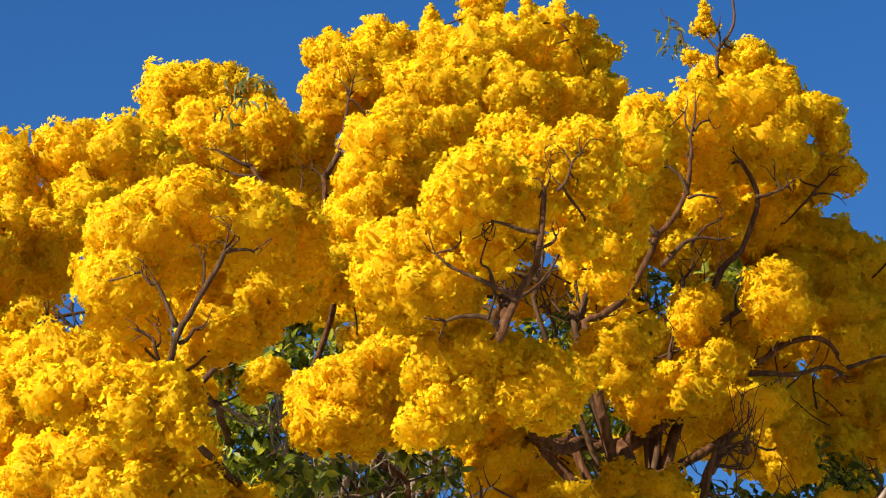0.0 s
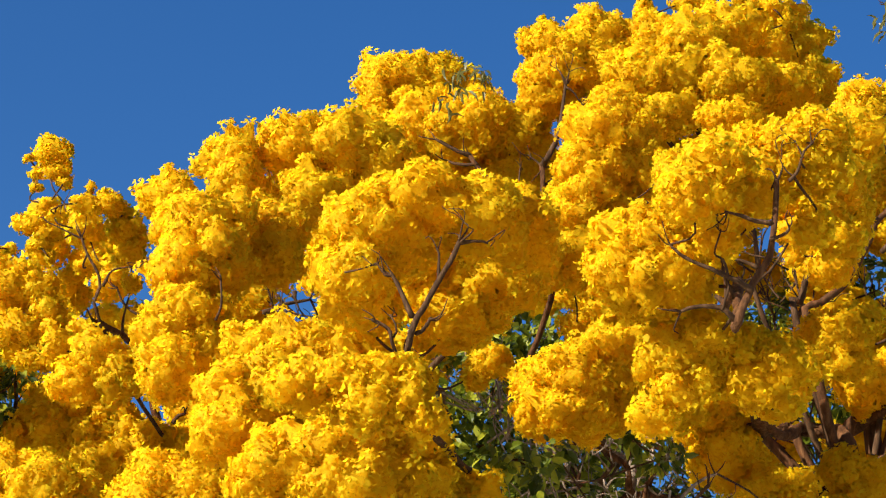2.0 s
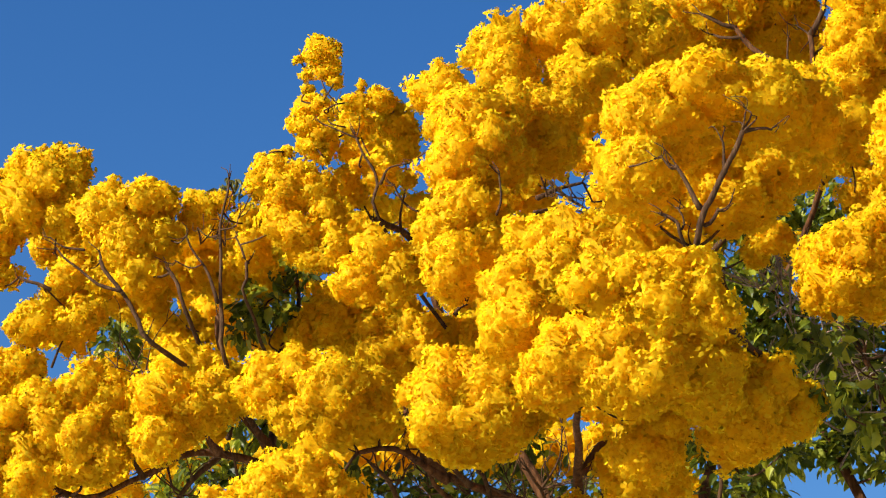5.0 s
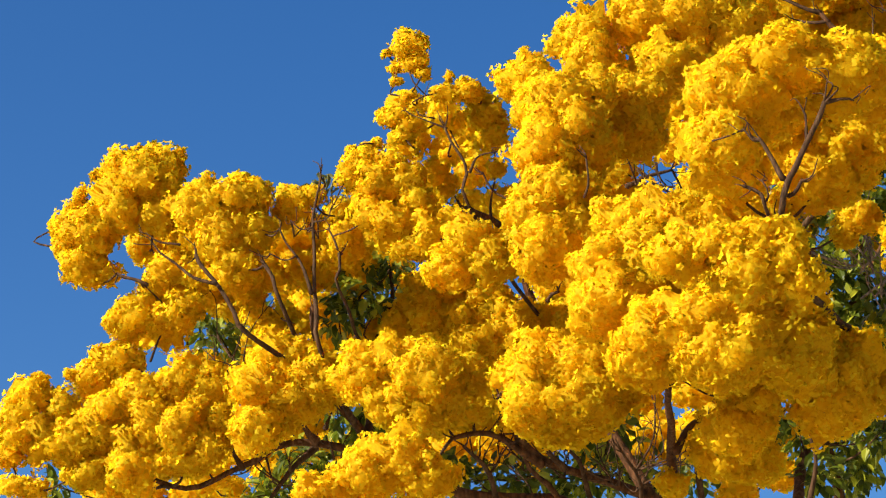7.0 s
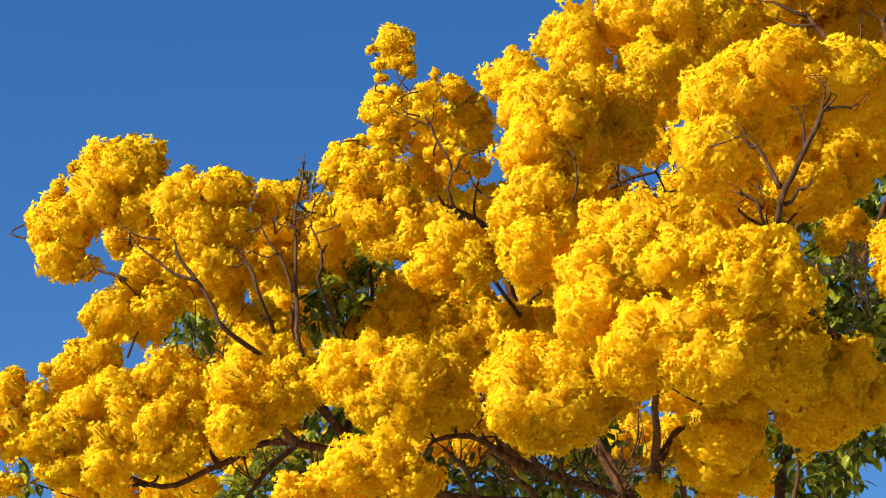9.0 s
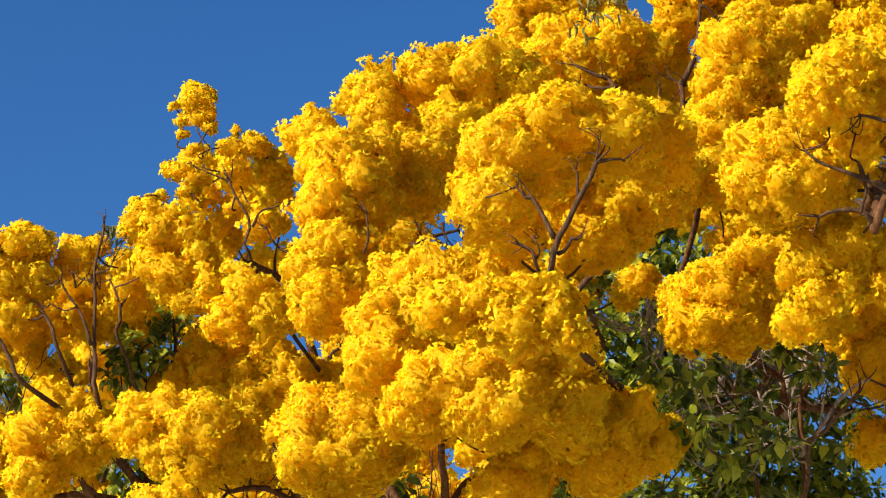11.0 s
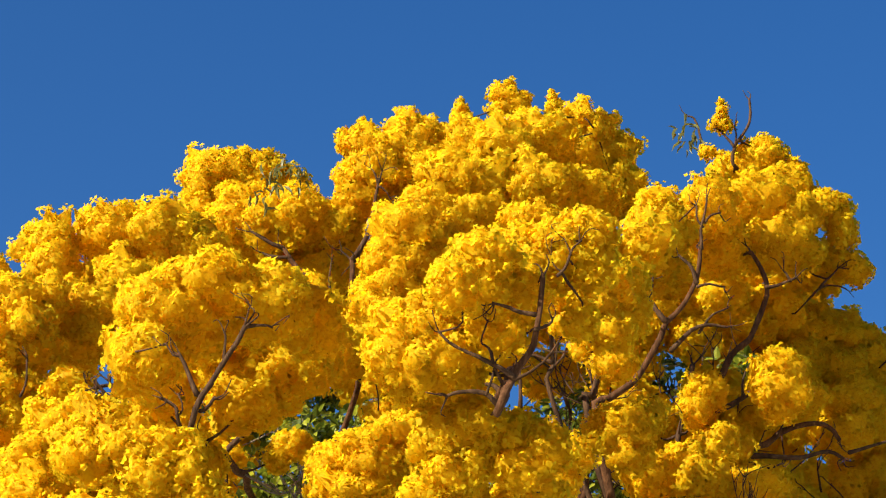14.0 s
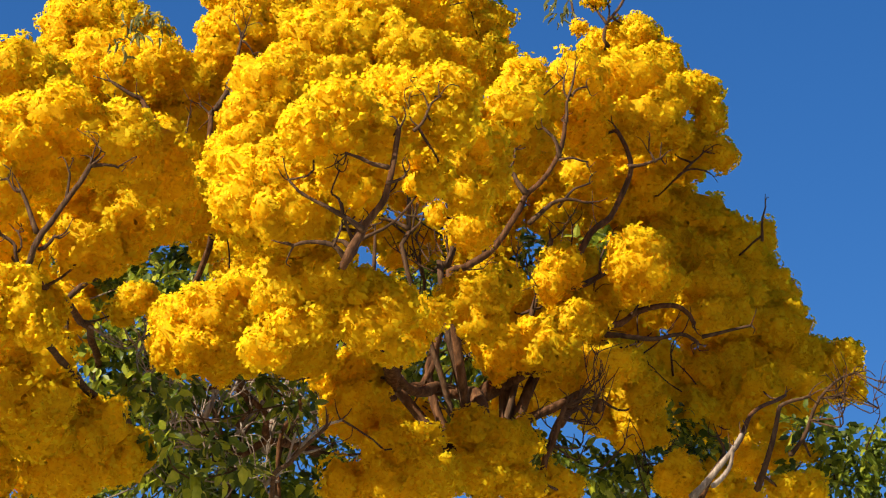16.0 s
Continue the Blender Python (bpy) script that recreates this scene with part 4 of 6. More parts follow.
# shaded clusters behind the left twigs
bough(tree, (
    (-3.62, 17.20, 8.03, 0.19, 0.18),
    (-3.33, 17.20, 7.78, 0.17, 0.17),
    (-3.52, 17.20, 7.80, 0.16, 0.16),
    (-3.12, 17.20, 7.77, 0.16, 0.19),
    (-3.84, 17.20, 7.77, 0.13, 0.16),
    (-4.00, 17.20, 7.53, 0.16, 0.12),
    (-4.36, 16.90, 7.92, 0.17, 0.15),
    (-4.65, 16.90, 7.90, 0.15, 0.12),
    (-4.21, 17.20, 7.62, 0.15, 0.13),
), 0.00070)
# shaded clusters in the hollow
bough(tree, (
    (-2.59, 17.00, 7.29, 0.19, 0.15),
    (-2.30, 17.00, 7.18, 0.19, 0.17),
    (-2.03, 17.00, 7.12, 0.19, 0.15),
    (-2.83, 17.00, 7.21, 0.11, 0.15),
    (-1.78, 17.00, 7.07, 0.17, 0.11),
    (-2.18, 17.00, 7.40, 0.19, 0.11),
    (-1.62, 17.00, 7.19, 0.14, 0.14),
    (-2.43, 17.00, 7.45, 0.16, 0.11),
), 0.00070)
# column
bough(tree, (
    (-1.72, 15.80, 8.55, 0.16, 0.17),
    (-1.62, 15.60, 8.27, 0.18, 0.17),
    (-1.49, 15.40, 8.14, 0.23, 0.21),
    (-1.34, 15.30, 7.89, 0.18, 0.22),
    (-1.54, 15.30, 7.82, 0.23, 0.23),
    (-1.51, 15.20, 7.50, 0.22, 0.16),
    (-1.65, 15.10, 7.28, 0.18, 0.14),
    (-1.58, 14.90, 6.98, 0.18, 0.18),
    (-1.39, 15.26, 7.25, 0.22, 0.20),
    (-1.23, 15.50, 8.28, 0.11, 0.15),
))
# back slope
bough(tree, (
    (-1.35, 16.18, 9.01, 0.19, 0.18),
    (-1.30, 16.08, 8.77, 0.16, 0.18),
    (-1.18, 15.88, 8.34, 0.19, 0.23),
    (-0.99, 15.88, 8.32, 0.20, 0.23),
    (-1.03, 15.88, 8.12, 0.21, 0.13),
    (-0.90, 16.28, 9.13, 0.24, 0.20),
    (-0.58, 16.28, 9.13, 0.34, 0.22),
    (-0.35, 16.28, 9.04, 0.20, 0.18),
    (-0.79, 16.18, 8.73, 0.28, 0.18),
))
# front ball top
bough(tree, (
    (-0.04, 13.33, 7.49, 0.32, 0.16),
    (-0.33, 13.33, 7.30, 0.24, 0.20),
    (-0.41, 13.34, 7.03, 0.21, 0.21),
    (-0.16, 13.83, 7.43, 0.25, 0.18),
    (0.11, 13.53, 7.43, 0.19, 0.16),
    (0.32, 13.43, 7.44, 0.24, 0.20),
    (0.55, 13.73, 7.49, 0.18, 0.20),
))
# front ball low
bough(tree, (
    (-0.34, 14.30, 7.21, 0.20, 0.14),
    (0.11, 14.60, 7.48, 0.21, 0.17),
    (0.18, 14.60, 7.26, 0.24, 0.17),
    (0.42, 14.60, 7.48, 0.23, 0.22),
    (0.63, 14.80, 7.67, 0.16, 0.20),
    (0.00, 14.40, 7.63, 0.21, 0.14),
))
# front shelf
bough(tree, (
    (-1.01, 14.93, 7.14, 0.23, 0.16),
    (-0.76, 14.83, 7.09, 0.27, 0.18),
    (-0.52, 14.83, 7.00, 0.28, 0.21),
    (-0.24, 14.87, 6.96, 0.26, 0.19),
    (-0.87, 14.83, 6.91, 0.28, 0.18),
    (-0.59, 14.83, 6.82, 0.32, 0.14),
    (-0.25, 14.83, 6.76, 0.25, 0.11),
    (-1.22, 14.73, 6.79, 0.16, 0.16),
    (-1.15, 14.63, 6.53, 0.22, 0.19),
    (-1.01, 14.73, 6.70, 0.21, 0.16),
))
# front low
bough(tree, (
    (-0.84, 14.43, 6.27, 0.24, 0.18),
    (-0.60, 14.33, 6.30, 0.22, 0.17),
    (-0.40, 14.33, 6.35, 0.24, 0.19),
    (-0.13, 14.43, 6.39, 0.21, 0.16),
    (-0.58, 14.33, 6.08, 0.20, 0.17),
    (-0.34, 14.33, 6.11, 0.25, 0.18),
    (-0.08, 14.53, 6.15, 0.24, 0.22),
    (-0.95, 14.53, 6.13, 0.19, 0.14),
))
# front low olive
bough(tree, (
    (-0.04, 14.77, 6.16, 0.26, 0.22),
    (0.24, 14.97, 6.17, 0.24, 0.21),
    (0.48, 15.07, 6.07, 0.17, 0.15),
    (0.17, 14.97, 5.92, 0.24, 0.17),
    (-0.35, 14.87, 5.94, 0.17, 0.14),
    (-0.42, 14.87, 5.74, 0.19, 0.14),
    (-0.11, 14.77, 6.33, 0.21, 0.16),
))
# ball right
bough(tree, (
    (-1.63, 15.27, 6.35, 0.22, 0.16),
    (-1.42, 15.27, 6.34, 0.23, 0.18),
    (-1.68, 15.27, 6.13, 0.21, 0.20),
    (-1.43, 15.27, 6.12, 0.27, 0.21),
    (-1.25, 15.37, 6.21, 0.18, 0.18),
    (-1.51, 15.37, 6.00, 0.22, 0.14),
    (-1.85, 15.27, 6.31, 0.09, 0.09),
))
# ball mid
bough(tree, (
    (-2.92, 16.02, 6.60, 0.18, 0.17),
    (-2.69, 16.02, 6.63, 0.21, 0.16),
    (-2.45, 15.92, 6.51, 0.26, 0.21),
    (-2.24, 16.02, 6.41, 0.21, 0.22),
    (-2.54, 16.02, 6.34, 0.23, 0.17),
    (-2.73, 16.02, 6.43, 0.19, 0.17),
))
# ball left
bough(tree, (
    (-3.49, 16.33, 6.80, 0.25, 0.17),
    (-3.27, 16.23, 6.60, 0.19, 0.19),
    (-3.60, 16.13, 6.55, 0.20, 0.15),
    (-3.39, 16.23, 6.49, 0.21, 0.15),
    (-3.66, 16.13, 6.29, 0.15, 0.16),
    (-3.54, 16.23, 6.33, 0.12, 0.12),
))
# bottom left
bough(tree, (
    (-2.74, 15.15, 5.67, 0.18, 0.16),
    (-2.53, 15.15, 5.75, 0.22, 0.15),
    (-2.35, 15.15, 5.62, 0.15, 0.13),
    (-3.03, 15.15, 5.56, 0.19, 0.10),
    (-4.48, 15.95, 5.95, 0.15, 0.13),
    (-3.63, 16.45, 7.01, 0.12, 0.12),
))
# hollow
bough(tree, (
    (-2.11, 17.02, 7.23, 0.21, 0.15),
    (-2.22, 16.92, 7.03, 0.16, 0.16),
    (-1.86, 16.92, 7.10, 0.16, 0.18),
    (-2.61, 17.12, 7.50, 0.16, 0.12),
    (-1.56, 16.72, 7.02, 0.12, 0.12),
    (-3.01, 17.32, 7.28, 0.12, 0.10),
))
# trunk side
bough(tree, (
    (-0.41, 15.58, 5.93, 0.22, 0.16),
    (-0.53, 15.58, 5.78, 0.18, 0.14),
    (-0.32, 15.68, 5.76, 0.15, 0.13),
    (-0.40, 15.48, 6.20, 0.16, 0.09),
    (-0.86, 15.68, 5.64, 0.09, 0.09),
))
# peak left
bough(tree, (
    (-0.18, 18.34, 10.72, 0.28, 0.21),
    (0.07, 18.34, 10.70, 0.25, 0.22),
    (-0.34, 18.34, 10.54, 0.19, 0.20),
    (-0.04, 18.34, 10.45, 0.32, 0.18),
    (0.32, 18.44, 10.58, 0.22, 0.18),
    (-0.40, 18.24, 10.20, 0.22, 0.20),
    (-0.12, 18.04, 10.03, 0.24, 0.19),
))
# peak left front
bough(tree, (
    (-0.01, 17.71, 10.01, 0.24, 0.21),
    (0.20, 17.61, 9.92, 0.22, 0.19),
    (0.42, 17.61, 10.02, 0.23, 0.23),
    (0.64, 17.71, 9.95, 0.22, 0.17),
    (0.12, 17.91, 9.82, 0.22, 0.10),
    (0.78, 17.91, 9.90, 0.18, 0.20),
    (0.65, 17.91, 9.66, 0.22, 0.20),
    (0.52, 18.01, 9.84, 0.15, 0.18),
))
# spire
bough(tree, (
    (0.77, 17.63, 10.71, 0.07, 0.10),
    (0.96, 17.63, 10.67, 0.18, 0.13),
    (1.07, 17.63, 10.50, 0.22, 0.20),
    (0.88, 17.73, 10.32, 0.16, 0.22),
    (0.90, 17.73, 10.54, 0.13, 0.18),
    (0.81, 17.73, 10.08, 0.10, 0.16),
    (1.13, 17.83, 10.30, 0.18, 0.15),
))
# peak
bough(tree, (
    (1.31, 17.73, 10.90, 0.16, 0.13),
    (1.31, 17.73, 10.70, 0.23, 0.19),
    (1.58, 17.83, 10.83, 0.22, 0.18),
    (1.80, 17.73, 10.75, 0.24, 0.20),
    (2.05, 17.63, 10.71, 0.28, 0.22),
    (2.37, 17.73, 10.87, 0.24, 0.21),
))
# peak right
bough(tree, (
    (2.84, 18.44, 11.32, 0.22, 0.20),
    (3.03, 18.54, 11.15, 0.20, 0.24),
    (2.70, 18.28, 10.91, 0.28, 0.23),
    (3.09, 18.44, 10.79, 0.22, 0.22),
    (2.76, 17.74, 10.35, 0.27, 0.18),
    (2.34, 17.54, 10.33, 0.33, 0.22),
    (1.94, 17.59, 10.35, 0.31, 0.22),
    (1.64, 17.55, 10.38, 0.24, 0.22),
    (1.39, 17.64, 10.41, 0.22, 0.19),
))
# peak low
bough(tree, (
    (1.45, 17.43, 10.04, 0.23, 0.15),
    (1.81, 17.49, 10.02, 0.26, 0.15),
    (2.20, 16.57, 9.56, 0.23, 0.11),
    (1.26, 16.57, 9.47, 0.21, 0.18),
    (1.47, 16.67, 9.39, 0.20, 0.17),
    (1.30, 16.67, 9.21, 0.25, 0.18),
    (1.17, 16.57, 8.99, 0.18, 0.14),
    (1.59, 16.67, 9.17, 0.16, 0.16),
    (1.71, 16.27, 9.04, 0.11, 0.14),
    (1.06, 16.57, 9.20, 0.13, 0.17),
))
# centre small
bough(tree, (
    (1.16, 16.71, 8.88, 0.23, 0.17),
    (1.02, 16.91, 9.09, 0.15, 0.12),
    (1.33, 16.71, 8.92, 0.16, 0.14),
    (0.88, 17.01, 8.77, 0.17, 0.18),
    (0.98, 16.41, 8.40, 0.18, 0.18),
    (0.78, 16.31, 8.27, 0.18, 0.18),
    (0.53, 16.11, 8.44, 0.17, 0.19),
))
# centre ball
bough(tree, (
    (1.13, 12.94, 7.10, 0.19, 0.16),
    (1.28, 12.94, 7.10, 0.19, 0.17),
    (1.06, 12.94, 6.90, 0.17, 0.15),
    (1.28, 12.94, 6.90, 0.20, 0.16),
    (1.38, 13.04, 6.81, 0.19, 0.10),
    (1.46, 13.14, 7.05, 0.13, 0.13),
    (1.16, 13.04, 6.77, 0.15, 0.08),
))
# centre crest
bough(tree, (
    (1.31, 12.10, 7.01, 0.13, 0.13),
    (1.48, 12.42, 7.16, 0.18, 0.15),
    (1.52, 12.30, 7.28, 0.16, 0.13),
    (1.77, 12.83, 7.52, 0.20, 0.16),
    (1.70, 12.57, 7.24, 0.19, 0.12),
    (2.00, 12.81, 7.64, 0.20, 0.14),
    (1.96, 12.84, 7.49, 0.20, 0.13),
    (2.17, 12.77, 7.67, 0.14, 0.14),
    (2.16, 12.78, 7.46, 0.14, 0.12),
    (1.56, 12.70, 7.03, 0.09, 0.11),
))
# centre olive
bough(tree, (
    (2.11, 12.82, 7.17, 0.09, 0.11),
))
# low centre
bough(tree, (
    (0.78, 15.70, 7.23, 0.16, 0.17),
    (0.74, 15.70, 7.02, 0.15, 0.14),
    (0.99, 15.60, 7.24, 0.24, 0.18),
    (0.99, 15.60, 6.99, 0.26, 0.16),
    (1.26, 15.70, 7.40, 0.26, 0.18),
    (1.30, 15.70, 7.16, 0.24, 0.20),
    (1.57, 15.80, 7.40, 0.22, 0.19),
    (1.60, 15.80, 7.16, 0.19, 0.17),
))
# low centre thin
bough(tree, (
    (0.48, 16.62, 7.71, 0.16, 0.12),
    (0.36, 16.62, 7.59, 0.10, 0.10),
    (1.28, 17.22, 8.29, 0.16, 0.16),
    (1.42, 17.02, 8.09, 0.20, 0.15),
    (1.10, 17.02, 8.12, 0.11, 0.11),
))
# low middle
bough(tree, (
    (1.56, 13.09, 6.60, 0.16, 0.12),
    (1.45, 13.19, 6.60, 0.13, 0.11),
    (1.98, 13.49, 6.33, 0.13, 0.06),
))
# hanging
bough(tree, (
    (1.97, 16.39, 7.18, 0.22, 0.16),
    (2.13, 16.39, 7.26, 0.16, 0.15),
    (2.05, 16.39, 6.94, 0.22, 0.21),
    (2.34, 16.19, 6.63, 0.25, 0.16),
    (2.51, 16.19, 6.45, 0.25, 0.16),
    (1.99, 16.39, 6.42, 0.14, 0.15),
    (2.28, 16.19, 6.38, 0.19, 0.15),
))
# right dome
bough(tree, (
    (3.16, 16.86, 9.66, 0.18, 0.18),
    (3.22, 16.86, 9.70, 0.24, 0.22),
    (2.90, 16.86, 9.39, 0.18, 0.18),
    (3.15, 16.96, 9.45, 0.22, 0.18),
    (3.62, 17.16, 10.01, 0.22, 0.22),
    (2.99, 17.06, 9.35, 0.15, 0.15),
))
# right dome far
bough(tree, (
    (4.06, 18.02, 10.77, 0.25, 0.19),
    (4.26, 17.81, 10.88, 0.15, 0.13),
    (4.07, 17.61, 10.31, 0.26, 0.19),
    (4.39, 17.81, 10.53, 0.23, 0.19),
    (4.49, 17.81, 10.69, 0.11, 0.10),
    (4.26, 17.71, 10.02, 0.30, 0.22),
    (4.03, 17.71, 10.00, 0.23, 0.19),
    (4.43, 17.61, 10.18, 0.18, 0.15),
    (3.77, 17.51, 9.84, 0.21, 0.20),
))
# right edge
bough(tree, (
    (4.71, 17.70, 10.39, 0.11, 0.11),
    (4.84, 17.80, 10.37, 0.13, 0.14),
    (4.86, 17.80, 10.20, 0.13, 0.13),
    (4.82, 17.92, 10.00, 0.13, 0.10),
    (4.97, 17.94, 9.92, 0.14, 0.12),
    (4.54, 17.70, 9.98, 0.14, 0.14),
))
# right under
bough(tree, (
    (3.88, 18.15, 9.69, 0.23, 0.19),
    (3.57, 18.25, 9.72, 0.21, 0.18),
    (4.14, 18.35, 9.59, 0.23, 0.19),
    (4.43, 18.35, 9.71, 0.24, 0.20),
    (2.95, 17.75, 9.03, 0.18, 0.16),
    (2.95, 17.75, 8.84, 0.16, 0.16),
    (3.64, 18.15, 9.33, 0.18, 0.16),
    (3.26, 18.05, 9.51, 0.18, 0.18),
))
# right shoulder
bough(tree, (
    (4.78, 18.70, 9.68, 0.26, 0.20),
    (5.13, 18.80, 9.64, 0.28, 0.20),
    (4.60, 18.60, 9.32, 0.28, 0.20),
    (4.35, 18.50, 9.12, 0.23, 0.19),
    (4.96, 18.70, 9.33, 0.29, 0.20),
    (5.29, 18.70, 9.40, 0.23, 0.20),
    (5.59, 18.90, 9.66, 0.10, 0.14),
    (5.42, 18.70, 9.16, 0.27, 0.21),
))
# right shoulder low
bough(tree, (
    (5.05, 18.53, 8.97, 0.30, 0.21),
    (5.23, 18.53, 8.74, 0.28, 0.18),
    (5.62, 18.73, 9.13, 0.15, 0.16),
    (4.92, 18.43, 8.64, 0.21, 0.17),
    (5.76, 18.73, 9.09, 0.09, 0.08),
    (5.44, 18.63, 8.89, 0.19, 0.19),
))
# right middle
bough(tree, (
    (3.68, 17.62, 8.64, 0.21, 0.16),
    (3.88, 17.53, 8.62, 0.16, 0.16),
    (4.03, 17.62, 8.52, 0.20, 0.16),
    (3.01, 17.42, 8.32, 0.21, 0.18),
    (3.24, 17.52, 8.29, 0.21, 0.18),
    (2.44, 17.12, 7.88, 0.14, 0.20),
    (2.99, 17.52, 8.13, 0.21, 0.15),
    (3.63, 17.56, 8.63, 0.13, 0.16),
    (4.41, 17.92, 8.76, 0.22, 0.19),
))
# right lower
bough(tree, (
    (3.38, 17.72, 7.92, 0.21, 0.22),
    (3.60, 17.72, 7.85, 0.19, 0.21),
    (3.85, 17.72, 8.24, 0.20, 0.22),
    (3.94, 17.72, 7.97, 0.23, 0.22),
    (4.18, 17.82, 7.99, 0.21, 0.21),
    (3.73, 17.82, 8.50, 0.13, 0.16),
    (4.26, 17.72, 7.64, 0.19, 0.18),
    (4.31, 17.72, 7.44, 0.18, 0.14),
    (4.10, 17.82, 7.75, 0.18, 0.16),
))
# right skirt
bough(tree, (
    (4.93, 18.54, 8.22, 0.21, 0.18),
    (4.86, 18.44, 8.01, 0.15, 0.12),
    (5.23, 18.64, 8.38, 0.23, 0.19),
    (5.54, 18.74, 8.49, 0.23, 0.19),
    (5.77, 18.74, 8.52, 0.26, 0.20),
    (5.41, 18.44, 7.90, 0.22, 0.20),
    (5.77, 18.74, 8.22, 0.26, 0.23),
    (5.23, 18.64, 8.09, 0.21, 0.18),
    (6.12, 18.94, 8.57, 0.19, 0.17),
))
# right tip
bough(tree, (
    (6.26, 18.77, 8.65, 0.13, 0.11),
    (6.21, 18.77, 8.47, 0.16, 0.14),
    (6.33, 18.77, 8.31, 0.08, 0.08),
    (5.61, 18.47, 8.70, 0.17, 0.17),
    (5.70, 18.47, 8.86, 0.12, 0.09),
))
# bottom right
bough(tree, (
    (2.92, 16.64, 6.94, 0.16, 0.15),
    (3.12, 16.64, 6.87, 0.20, 0.18),
    (2.97, 16.64, 6.65, 0.20, 0.16),
    (3.25, 16.64, 6.60, 0.17, 0.12),
    (3.56, 16.85, 6.67, 0.17, 0.12),
    (4.50, 17.17, 6.92, 0.18, 0.14),
    (4.71, 17.17, 6.84, 0.15, 0.10),
    (5.08, 17.38, 7.18, 0.13, 0.13),
    (5.41, 17.38, 6.99, 0.21, 0.11),
    (3.92, 17.27, 7.29, 0.08, 0.06),
    (5.71, 18.01, 7.49, 0.11, 0.07),
))
# clusters over the forks of the right half
bough(tree, (
    (2.79, 16.10, 7.72, 0.21, 0.17),
    (2.96, 16.10, 7.86, 0.13, 0.11),
    (2.85, 16.10, 7.54, 0.16, 0.10),
    (3.55, 16.95, 8.40, 0.15, 0.13),
    (3.48, 16.95, 8.24, 0.14, 0.11),
    (3.66, 16.95, 7.94, 0.19, 0.15),
    (3.54, 16.95, 7.68, 0.22, 0.14),
    (3.88, 16.95, 7.66, 0.22, 0.14),
    (3.78, 17.97, 7.81, 0.20, 0.18),
    (3.42, 16.95, 7.86, 0.15, 0.15),
    (3.13, 16.95, 7.70, 0.17, 0.19),
    (4.11, 16.90, 8.43, 0.19, 0.21),
    (4.14, 16.90, 8.63, 0.15, 0.11),
    (4.17, 17.97, 8.00, 0.16, 0.18),
    (4.40, 17.97, 7.95, 0.16, 0.14),
))
# clusters under the central fork
bough(tree, (
    (1.36, 13.20, 6.52, 0.18, 0.13),
    (1.59, 13.20, 6.54, 0.18, 0.14),
    (1.81, 13.20, 6.58, 0.16, 0.14),
    (1.96, 13.20, 6.51, 0.14, 0.15),
    (1.82, 13.20, 6.37, 0.16, 0.11),
    (2.14, 14.20, 6.66, 0.14, 0.12),
    (2.24, 14.20, 6.83, 0.13, 0.13),
    (1.53, 13.20, 6.38, 0.14, 0.10),
    (1.37, 13.20, 6.34, 0.13, 0.12),
    (1.25, 13.20, 6.18, 0.13, 0.12),
))
# shaded clusters beside the central fork
bough(tree, (
    (2.16, 13.60, 7.68, 0.16, 0.13),
    (2.30, 13.60, 7.57, 0.14, 0.14),
    (2.13, 13.60, 7.46, 0.12, 0.09),
    (2.39, 13.60, 7.42, 0.15, 0.10),
    (2.37, 13.60, 7.76, 0.16, 0.12),
    (2.62, 14.50, 7.96, 0.15, 0.13),
    (2.63, 14.50, 8.14, 0.13, 0.12),
    (2.43, 15.50, 8.09, 0.08, 0.08),
    (2.67, 15.50, 8.02, 0.14, 0.13),
))
# pointed tips of the peak
bough(tree, (
    (0.94, 18.10, 10.97, 0.12, 0.12),
    (0.93, 18.10, 11.08, 0.06, 0.07),
    (0.92, 18.10, 11.15, 0.02, 0.04),
    (1.75, 18.10, 11.20, 0.10, 0.07),
    (1.75, 18.10, 11.30, 0.06, 0.07),
    (1.74, 18.10, 11.37, 0.03, 0.04),
    (2.05, 18.10, 11.32, 0.09, 0.06),
    (2.20, 18.10, 11.38, 0.12, 0.08),
    (2.12, 18.10, 11.46, 0.14, 0.07),
    (2.09, 18.10, 11.52, 0.08, 0.05),
    (2.26, 18.10, 11.45, 0.08, 0.04),
    (2.15, 18.10, 11.58, 0.05, 0.04),
    (2.52, 18.10, 11.36, 0.08, 0.08),
    (2.51, 18.10, 11.46, 0.04, 0.06),
    (2.50, 18.10, 11.51, 0.02, 0.03),
    (2.77, 18.10, 11.30, 0.08, 0.06),
    (2.88, 18.10, 11.16, 0.07, 0.06),
))
# under the front ball, over its stem
bough(tree, (
    (-0.13, 12.75, 6.24, 0.13, 0.08),
    (-0.26, 12.75, 6.20, 0.17, 0.11),
    (-0.45, 12.75, 6.19, 0.18, 0.11),
    (-0.11, 12.75, 6.08, 0.15, 0.11),
    (-0.29, 12.75, 6.04, 0.18, 0.11),
    (-0.65, 12.75, 6.16, 0.15, 0.11),
    (-0.01, 12.75, 5.99, 0.11, 0.08),
))
# pointed spray on the far side
bough(tree, (
    (3.58, 21.00, 12.40, 0.05, 0.09),
    (3.58, 21.00, 12.50, 0.03, 0.05),
    (3.45, 21.00, 12.39, 0.06, 0.05),
    (3.49, 21.00, 12.32, 0.08, 0.04),
    (3.61, 21.00, 12.24, 0.09, 0.05),
))
